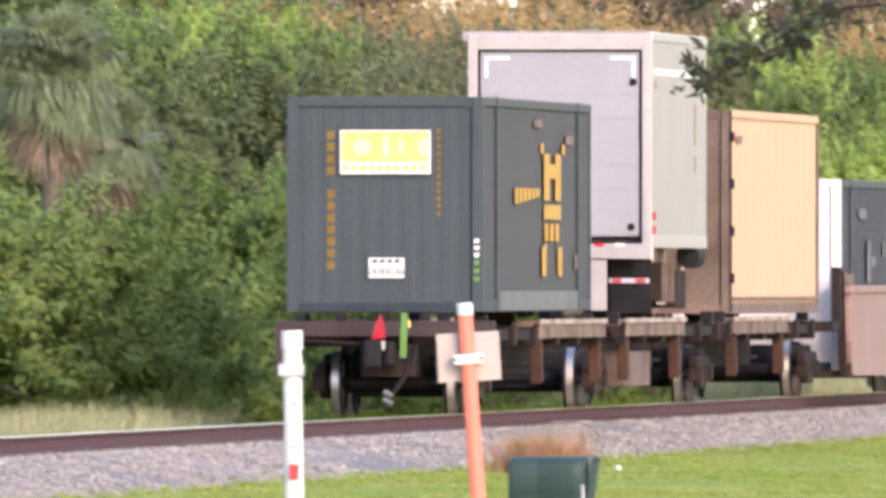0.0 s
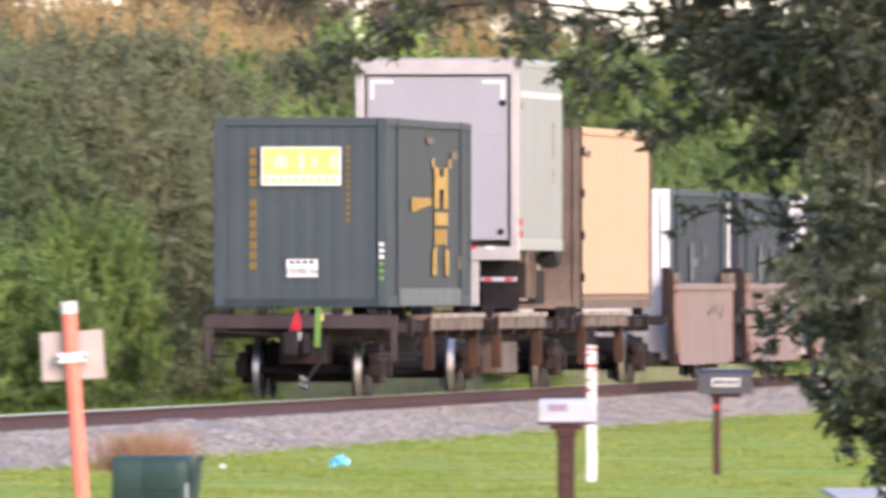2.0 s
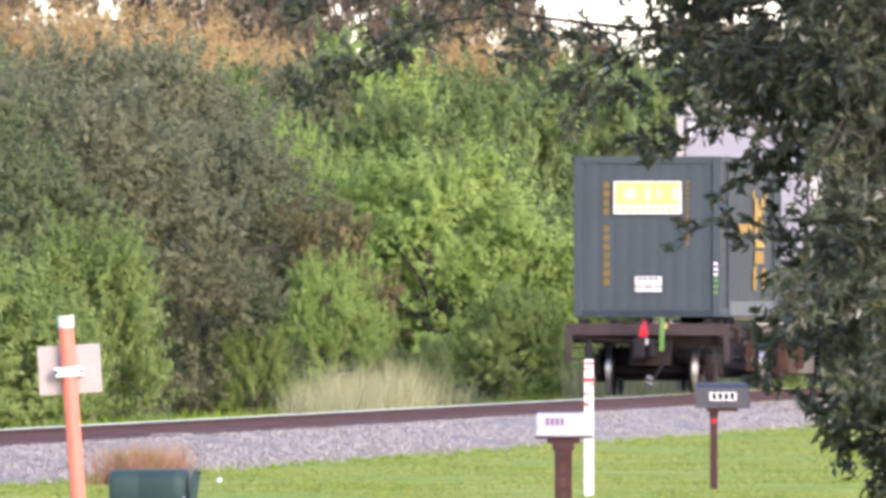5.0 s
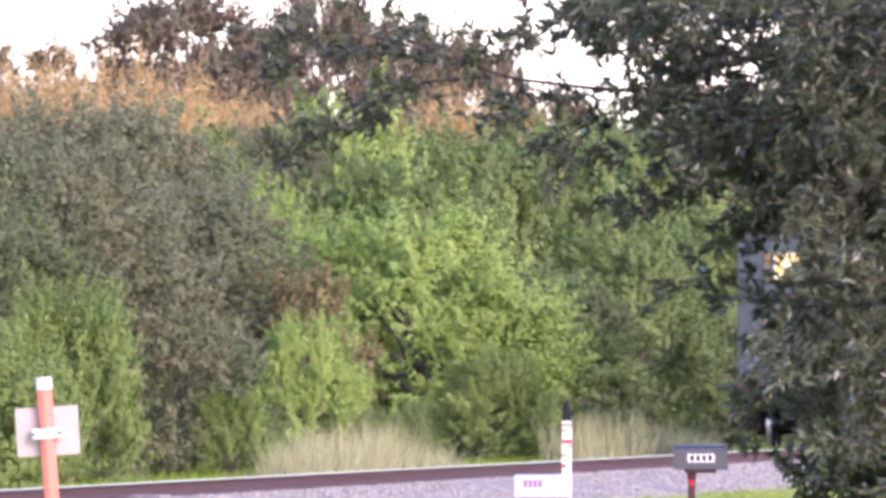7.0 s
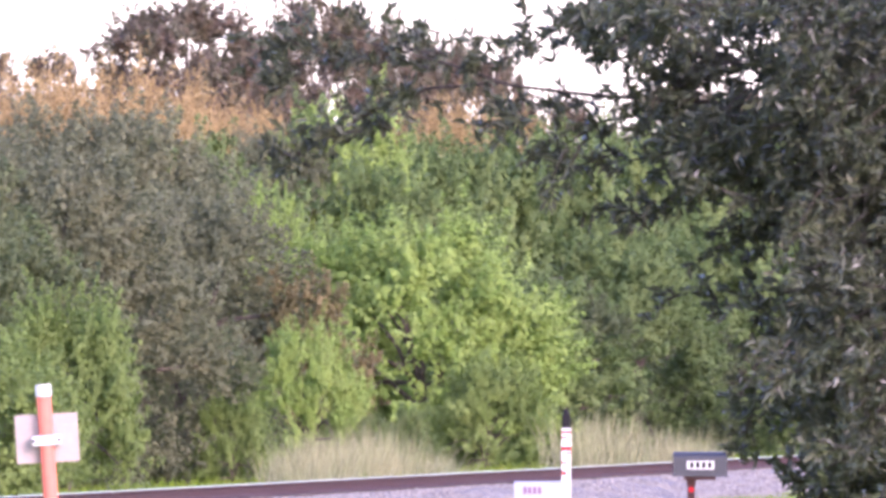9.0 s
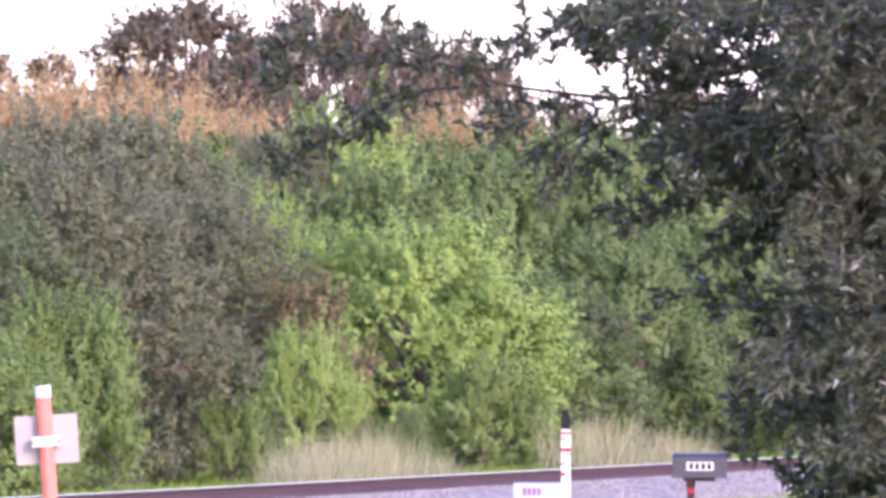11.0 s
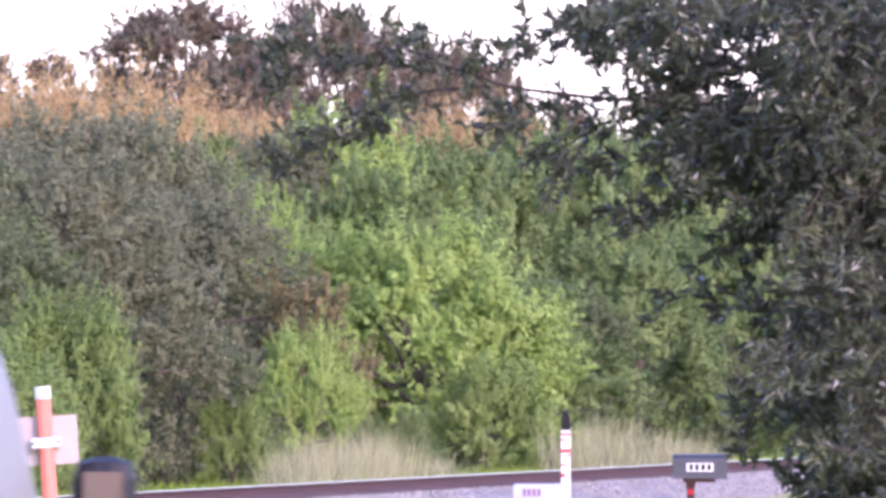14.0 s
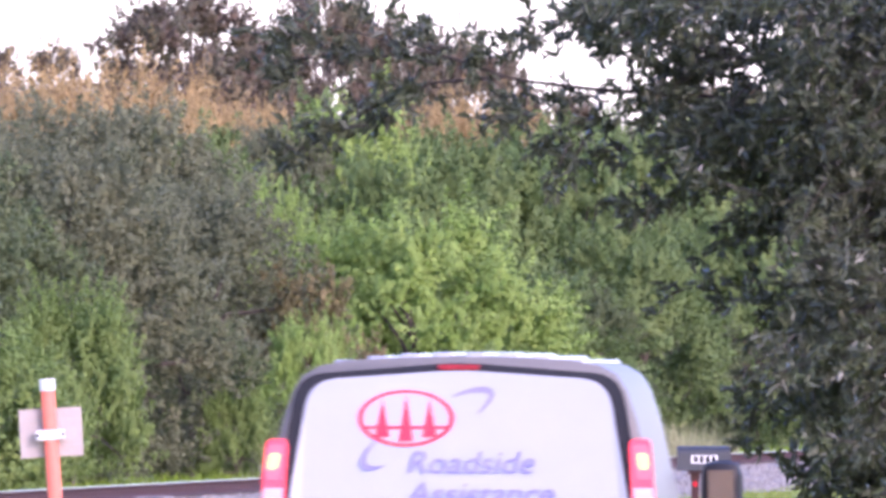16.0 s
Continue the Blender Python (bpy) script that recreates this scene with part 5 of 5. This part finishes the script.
# ---- the palm and the oak ----
def make_palm(bearing, height, reach, fronds, dead, seed, label):
    """A cabbage palm: rough trunk, a round head of drooping fan fronds, dead ones hanging below."""
    rng = np.random.default_rng(seed)
    e = thing("palm_tree", label, "palm tree", spot(bearing, row_d(bearing, 42)), group="palms by the railway")
    limb_bm = bmesh.new()
    limb(limb_bm, [(0, 0, 0), (0.05, 0, height * 0.4), (0, 0.05, height * 0.75), (0, 0, height)], 0.2, 0.15, 12)
    part("trunk", limb_bm, M_BARK, e)

    def frond(az, el, ln, material, name, sag):
        bm = bmesh.new()
        q = Matrix.Rotation(az, 4, "Z") @ Matrix.Rotation(-el, 4, "Y")
        stem = ln * 0.42
        rod(bm, q @ Vector((0.06, 0, 0)), q @ Vector((stem, 0, 0)), 0.012, 5)
        for k in range(40):
            a = radians(-110 + 220 * k / 39) + rng.normal() * 0.05
            L = ln * 0.6 * (0.72 + 0.28 * math.cos(a * 0.6)) * rng.uniform(0.85, 1.1)
            dirv, side = Vector((math.cos(a), math.sin(a), 0)), Vector((-math.sin(a), math.cos(a), 0)) * 0.014
            b = Vector((stem, 0, 0))
            drop = q.to_3x3().inverted() @ Vector((0, 0, -sag * L))
            pts = [b - side * 0.5, b + side * 0.5, b + dirv * L * 0.6 + side + drop * 0.25, b + dirv * L * 0.6 - side + drop * 0.25, b + dirv * L * 0.92 + drop]
            vs = [bm.verts.new(q @ p2) for p2 in pts]
            bm.faces.new((vs[0], vs[1], vs[2], vs[3])), bm.faces.new((vs[3], vs[2], vs[4]))
        o = part(name, bm, material, e)
        o.matrix_basis = Matrix.Translation((0, 0, height))

    for k in range(fronds):
        frond(k * 2.4, radians(rng.uniform(-45, 85)), reach * rng.uniform(0.8, 1.1), M_PALM, "frond", rng.uniform(0.3, 0.7))
    for k in range(dead):
        frond(k * 1.9 + 0.5, radians(rng.uniform(-84, -62)), reach * rng.uniform(0.9, 1.15), M_PALMDEAD, "dead_frond", 0.3)


make_palm(-655, 5.3, 1.4, 80, 14, 31, "cabbage palm with a round grey-green head and dead brown skirt")
make_palm(-555, 4.4, 1.1, 44, 10, 32, "smaller cabbage palm with green fan fronds and brown dead ones")


def make_oak():
    """A roadside oak whose crown hangs into view from beside the road."""
    rng = np.random.default_rng(41)
    D, S = 105.0, F / 105.0
    tx = 6.3
    e = thing("oak_tree", "dark green oak with small narrow glossy leaves and drooping twigs", "tree", (tx, D, 0))

    def w(b, y, dep=0.0):
        return np.array([(b - 784) / S - tx, dep, 2.33 + (647 - y) / S])

    # clusters of branchlets: bearing, height mark, half width, half height, cover
    mass = [(1640, 130, 250, 230, 3.0), (1680, 560, 240, 290, 3.0), (1780, 900, 250, 280, 2.6), (1320, 20, 260, 45, 2.4), (1110, 40, 120, 42, 2.2), (1010, 25, 60, 30, 1.8),
            (1480, 110, 150, 90, 1.8), (1240, 130, 90, 42, 2.0), (1310, 115, 130, 36, 1.8), (1110, 222, 70, 22, 1.4), (1190, 160, 50, 26, 1.2), (1300, 150, 60, 40, 1.5), (1400, 130, 80, 60, 1.6), (1530, 500, 90, 330, 1.2), (1300, 215, 170, 30, 2.2), (1350, 290, 180, 60, 2.4), (1170, 290, 100, 34, 1.3), (1030, 300, 60, 24, 1.3), (1010, 258, 60, 18, 0.8), (1150, 372, 40, 14, 0.9),
            (1470, 390, 110, 60, 2.2), (1400, 425, 60, 30, 1.6), (1480, 520, 90, 60, 2.0), (1440, 640, 90, 90, 1.7), (1350, 640, 36, 90, 0.7), (1460, 770, 100, 60, 1.9), (1360, 770, 40, 60, 0.9),
            (1430, 845, 70, 26, 1.2), (1530, 850, 70, 70, 2.0), (1450, 900, 40, 20, 0.8), (1560, 960, 70, 70, 1.5), (1600, 1060, 60, 60, 1.2), (1260, 530, 80, 14, 0.9), (1300, 425, 30, 8, 0.6),
            (925, 70, 28, 20, 1.6), (1160, 105, 60, 12, 0.8), (1150, 180, 90, 8, 0.8), (960, 185, 70, 22, 0.55), (830, 118, 45, 22, 1.5), (770, 110, 40, 22, 1.2), (715, 75, 50, 26, 0.8),
            (640, 85, 40, 45, 0.7), (560, 80, 55, 45, 0.8), (490, 70, 30, 40, 0.4), (510, 130, 35, 26, 0.4), (720, 170, 40, 14, 0.9), (650, 205, 40, 14, 0.8), (580, 245, 36, 12, 0.8), (515, 280, 22, 8, 0.8), (905, 215, 40, 14, 0.5)]
    pos, ori, twigs = [], [], []

    def unit(q):
        return q / np.linalg.norm(q)

    def branchlet(base, d, ln, k):
        """A drooping branchlet with k side twigs, each with narrow leaves along it and a tuft at its tip."""
        twigs.append((base, base + d * ln, 0.004))
        for i in range(k):
            t = (i + rng.uniform(0.2, 1.0)) / k
            td = unit(d * 0.7 + rng.normal(size=3) * 0.55 + [0, 0, -0.12])
            tl = rng.uniform(0.07, 0.15)
            root = base + d * ln * t
            if rng.uniform() < 0.3:
                twigs.append((root, root + td * tl, 0.0022))
            n = int(rng.integers(7, 12))
            u = np.sort(rng.uniform(0.15, 1.0, (n, 1)), axis=0)
            ld = td * 0.75 + rng.normal(size=(n, 3)) * 0.5
            pos.append(root + td * tl * u + ld * 0.02)
            ori.append(ld)

    for cb, cy, rb, ry, cover in mass:
        big = rb * ry > 5000
        n = max(3, int(math.pi * rb * ry * cover / (1900 if big else 2900)))
        for _ in range(n):
            a, r = rng.uniform(0, 2 * math.pi), math.sqrt(rng.uniform(0, 1))
            c = w(cb + math.cos(a) * rb * r, cy + math.sin(a) * ry * r, rng.normal() * (0.8 if big else 0.2))
            d = unit(np.array([-0.75 + rng.normal() * 0.45, rng.normal() * 0.45, -0.22 + rng.normal() * 0.42]))
            ln = rng.uniform(0.16, 0.34) if big else rng.uniform(0.08, 0.2)
            branchlet(c - d * ln * 0.6, d, ln, 7 if big else 5)
    c, o = np.concatenate(pos), np.concatenate(ori)
    v, f = leaf_arrays(rng, c, 0.063, 0.33, 0.0, facing=o * 2.6)
    from_arrays("near_foliage", v, f, M_OAK, e)
    # the rest of the crown, on the far side of the trunk from the view
    pts = []
    for _ in range(90):
        a, z = rng.uniform(0, 2 * math.pi), rng.uniform(2.2, 8.5)
        rr = 3.6 * math.sin(math.pi * min(0.95, (z - 1.2) / 8)) ** 0.5 * rng.uniform(0.3, 1)
        pts.append(lump(rng, 90, (0.4 + math.cos(a) * rr, math.sin(a) * rr * 0.9, z), (0.6, 0.6, 0.5), 0.4))
    c = np.concatenate(pts)
    v, f = leaf_arrays(rng, c, 0.15, 0.4, 0.2)
    from_arrays("crown", v, f, M_OAK, e)
    bm = bmesh.new()
    limb(bm, [(0, 0, 0), (0.05, 0, 1.2), (-0.1, 0.05, 2.4), (-0.1, 0, 4.6), (0, 0, 6.6)], 0.32, 0.12, 12)
    part("trunk", bm, M_BARK, e)
    for pts2, r0 in (([(1900, 330), (1640, 210), (1430, 190), (1213, 184), (1040, 172), (900, 155), (800, 120), (690, 90), (580, 60)], 0.013), ([(1500, 195), (1300, 90), (1120, 60), (1000, 30)], 0.009),
                     ([(880, 152), (760, 160), (650, 205), (560, 262), (490, 296)], 0.007), ([(1900, 500), (1600, 420), (1400, 400), (1250, 408)], 0.013),
                     ([(1900, 640), (1650, 640), (1480, 690), (1350, 720)], 0.013), ([(1900, 700), (1700, 780), (1560, 860), (1420, 880)], 0.013), ([(1300, 186), (1220, 230), (1100, 250)], 0.007)):
        bm = bmesh.new()
        p3 = [Vector(w(b, y, 0.05 * math.sin(i * 1.7))) for i, (b, y) in enumerate(pts2)]
        if pts2[0][0] == 1900:
            p3.insert(0, Vector((-0.08, 0, p3[0].z - 0.5)))
        limb(bm, p3, r0, 0.003, 7)
        part("limb", bm, M_TWIG, e)
    ta, tb, tr = (np.array([q[i] for q in twigs]) for i in range(3))
    td = tb - ta
    su = np.cross(td, [0.3, 0.8, 0.5])
    su *= (tr / np.linalg.norm(su, axis=1))[:, None]
    sv = np.cross(td, su)
    sv *= (tr / np.linalg.norm(sv, axis=1))[:, None]
    ring = [su, -0.5 * su + 0.87 * sv, -0.5 * su - 0.87 * sv]
    tv = np.stack([ta + q for q in ring] + [tb + q * 0.4 for q in ring], 1).reshape(-1, 3)
    tf = (np.arange(len(twigs))[:, None, None] * 6 + np.array([(0, 1, 4, 3), (1, 2, 5, 4), (2, 0, 3, 5)])[None]).reshape(-1, 4)
    from_arrays("fine_twig", tv, tf, M_TWIG, e, "stuff")


make_oak()


# ---- the van that drives by ----
def make_van():
    e = thing("van", "white and silver service van with lit red tail lamps", "van")
    prof = [(0.0, 2.1), (0.3, 2.095), (0.55, 2.08), (0.68, 2.055), (0.76, 2.01), (0.81, 1.93), (0.86, 1.78), (0.925, 1.5), (0.97, 1.25), (0.985, 1.0), (0.985, 0.7), (0.96, 0.45), (0.9, 0.36), (0.0, 0.34)]
    full = prof + [(-x, z) for x, z in prof[-2:0:-1]]

    def section(y, sx, sz, lean, zmax=2.2):
        return [(x * sx, y + lean * max(0, z - 1.0), 0.34 + (min(z, zmax) - 0.34) * sz) for x, z in full]

    secs = [section(0.0, 1.0, 1.0, 0.10), section(0.25, 1.0, 1.0, 0.08), section(2.5, 0.985, 1.0, 0), section(3.7, 0.95, 1.0, 0), section(4.2, 0.93, 0.985, 0.0)]
    secs += [[(x * 0.92, 4.45 + 0.55 * max(0, 1 - max(0, z - 1.1)) * (z > 0.9), z if z < 1.15 else 1.15 + (z - 1.15) * 0.45) for x, z in full],
             [(x * 0.88, 5.45, z if z < 1.05 else 1.05 + (z - 1.05) * 0.08) for x, z in full], [(x * 0.82, 5.68, 0.4 + (min(z, 1.0) - 0.34) * 0.85) for x, z in full]]
    bm = bmesh.new()
    rings = [[bm.verts.new(p) for p in s] for s in secs]
    n = len(full)
    for a, b in zip(rings, rings[1:]):
        for i in range(n):
            bm.faces.new((a[i], a[(i + 1) % n], b[(i + 1) % n], b[i]))
    bm.faces.new(rings[0][::-1]), bm.faces.new(rings[-1])
    bmesh.ops.recalc_face_normals(bm, faces=bm.faces)
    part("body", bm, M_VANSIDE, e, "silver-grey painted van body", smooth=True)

    def rear(x, z, out):
        return (x, 0.10 * max(0, z - 1.0) - out, z)

    def plate(outline, out, thick, material, name, parent, label=""):
        bm = bmesh.new()
        a = [bm.verts.new(rear(x, z, out)) for x, z in outline]
        b = [bm.verts.new(rear(x, z, out - thick)) for x, z in outline]
        bm.faces.new(a), bm.faces.new(b[::-1])
        for i in range(len(a)):
            j = (i + 1) % len(a)
            bm.faces.new((a[j], a[i], b[i], b[j]))
        bmesh.ops.recalc_face_normals(bm, faces=bm.faces)
        return part(name, bm, material, parent, label)

    def rounded(pts, r=0.1, k=5):
        out = []
        for i, p in enumerate(pts):
            a, b, c = Vector(pts[i - 1]), Vector(p), Vector(pts[(i + 1) % len(pts)])
            u, v = b + (a - b).normalized() * r, b + (c - b).normalized() * r
            for q in range(k + 1):
                t = q / k
                out.append(tuple(u * (1 - t) ** 2 + b * 2 * t * (1 - t) + v * t * t))
        return out

    plate(rounded([(-0.93, 0.55), (0.93, 0.55), (0.915, 1.3), (0.785, 2.01), (0.0, 2.072), (-0.785, 2.01), (-0.915, 1.3)], 0.13), 0.012, 0.03, M_TRIMBLK, "rear_frame", e, "black rear door surround")
    door = plate(rounded([(-0.86, 0.6), (0.86, 0.6), (0.835, 1.35), (0.725, 1.985), (0.0, 2.035), (-0.725, 1.985), (-0.835, 1.35)], 0.13), 0.03, 0.03, M_VAN, "rear_door", e, "white covered rear doors")
    part("door_gap", boxed(-0.004, -0.032, 0.62, 0.004, -0.02, 1.0), M_TRIMBLK, door)
    part("brake_lamp", boxed(-0.1, 0.06, 2.035, 0.1, 0.09, 2.06, 0.006), M_PLATE, e, "thin red high brake lamp")
    roof = bmesh.new()
    for i in range(8):
        x = -0.56 + i * 0.16
        box(roof, x - 0.05, 0.13, 2.02, x + 0.05, 3.8, 2.122 - 0.12 * x * x, 0.015)
    part("roof_rib", roof, M_VAN, e)
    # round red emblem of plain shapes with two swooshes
    cx, cz, rx, rz2 = -0.255, 1.80, 0.235, 0.137
    bm = bmesh.new()
    N = 40
    for i in range(N):
        a0, a1 = 2 * math.pi * i / N, 2 * math.pi * (i + 1) / N
        q = [(cx + math.cos(a) * rx * k, cz + math.sin(a) * rz2 * k) for a, k in ((a0, 1), (a1, 1), (a1, 0.9), (a0, 0.9))]
        bm.faces.new([bm.verts.new(rear(x, z, 0.034)) for x, z in q])
    for k in (-1, 0, 1):
        c, hh = cx + k * 0.115, 0.112 if k == 0 else 0.092
        bm.faces.new([bm.verts.new(rear(x, z, 0.0345)) for x, z in ((c, cz + hh), (c - 0.036, cz - hh), (c + 0.036, cz - hh))])
    bm.faces.new([bm.verts.new(rear(x, z, 0.0348)) for x, z in ((cx - 0.2, cz - 0.038), (cx + 0.2, cz - 0.038), (cx + 0.195, cz - 0.052), (cx - 0.195, cz - 0.052))])
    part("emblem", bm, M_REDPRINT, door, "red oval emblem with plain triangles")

    def swoosh(ctrl, w0, name):
        bm = bmesh.new()
        pts = []
        for i in range(17):
            t = i / 16
            p0, p1, p2, p3 = (Vector(c) for c in ctrl)
            pts.append(p0 * (1 - t) ** 3 + p1 * 3 * t * (1 - t) ** 2 + p2 * 3 * t * t * (1 - t) + p3 * t ** 3)
        vs = []
        for i, p in enumerate(pts):
            d = (pts[min(16, i + 1)] - pts[max(0, i - 1)]).normalized()
            nn = Vector((-d.y, d.x)) * w0 * (0.25 + math.sin(math.pi * min(1, i / 16 * 1.0)))
            vs.append((bm.verts.new(rear(p.x + nn.x, p.y + nn.y, 0.034)), bm.verts.new(rear(p.x - nn.x, p.y - nn.y, 0.034))))
        for a, b in zip(vs, vs[1:]):
            bm.faces.new((a[0], b[0], b[1], a[1]))
        part(name, bm, M_PURPLE, door, "violet curved stroke")

    swoosh([(-0.03, 1.905), (0.10, 1.96), (0.25, 1.96), (0.09, 1.82)], 0.013, "swoosh")
    swoosh([(-0.40, 1.69), (-0.50, 1.60), (-0.48, 1.53), (-0.36, 1.57)], 0.012, "swoosh")
    for text, x, z in (("Roadside", 0.055, 1.58), ("Assistance", 0.105, 1.43)):
        words("writing", text, 0.155, Matrix.Translation(rear(x, z, 0.035)) @ pose(0, 0, 0, 90 - 5.7), M_PURPLE, door, wide=1.1, slant=0.25)
    for sx in (-1, 1):
        o = [(sx * 0.865, 0.95), (sx * 0.985, 0.95), (sx * 0.965, 1.3), (sx * 0.935, 1.70), (sx * 0.83, 1.70), (sx * 0.85, 1.3)]
        lamp = plate(rounded(o, 0.035, 3), 0.035, 0.06, M_LAMP, "tail_lamp", e, "tall red tail lamp")
        plate(rounded([(sx * 0.868, 1.5), (sx * 0.94, 1.5), (sx * 0.925, 1.67), (sx * 0.845, 1.67)], 0.02, 3), 0.042, 0.006, M_GLOW, "lit_lens", lamp, "lit red lens")
        plate(rounded([(sx * 0.88, 1.55), (sx * 0.93, 1.55), (sx * 0.92, 1.63), (sx * 0.865, 1.63)], 0.022, 4), 0.046, 0.003, M_HOT, "bulb_spot", lamp, "bright bulb behind the lens")
        plate([(sx * 0.858, 1.36), (sx * 0.957, 1.36), (sx * 0.946, 1.46), (sx * 0.853, 1.46)], 0.041, 0.005, M_MAILW, "reverse_lens", lamp, "clear reversing lens")
        mir = part("mirror", boxed(min(sx * 1.0, sx * 1.21), 3.95, 1.22, max(sx * 1.0, sx * 1.21), 4.12, 1.58, 0.075), M_TRIMBLK, e, "black door mirror")
        part("glass", boxed(min(sx * 1.04, sx * 1.17), 3.94, 1.27, max(sx * 1.04, sx * 1.17), 3.949, 1.53), M_MIRROR, mir)
        part("arm", boxed(min(sx * 0.86, sx * 1.04), 4.0, 1.3, max(sx * 0.86, sx * 1.04), 4.06, 1.36, 0.01), M_TRIMBLK, mir)
        for y in (1.0, 4.55):
            bm = bmesh.new()
            rod(bm, (sx * 0.73, y, 0.36), (sx * 0.98, y, 0.36), 0.36, 32)
            wh = part("wheel", rodded((sx * 0.9, y, 0.36), (sx * 0.992, y, 0.36), 0.2, 20), M_TRIM, e)
            part("tyre", bm, M_BLACK, wh)
    part("bumper", boxed(-0.98, -0.12, 0.42, 0.98, 0.06, 0.6, 0.03), M_TRIMBLK, e)
    part("windscreen", boxed(-0.75, 4.52, 1.35, 0.75, 4.56, 1.6), M_GLASSDK, e)
    return e


M_HOT = mat("hot_bulb", (1.0, 0.30, 0.07), 0.3, vary=0.0, bump=0, emit=1.2)
M_MIRROR = mat("mirror_glass", (0.16, 0.14, 0.13), 0.15, 1.0, vary=0.0, bump=0)
VAN = make_van()


def drive_van():
    head = -math.degrees(math.atan(ROAD_S))
    rows = []
    for t in [0, 0.1, 0.3] + list(range(1, 14)) + [13.5, 14, 14.5, 15, 15.5, 15.7, 15.9, 16]:
        y = 95.5 + 22.9 * (t - 14.5)
        rows.append((t, pose(ROAD_S * y - ROAD_X, y, float(road_z(y)), 0, 0, head)))
    walk(VAN, rows)

make_ties()


def motions():
    drive_train()
    drive_van()
    blow_bag()


motions()
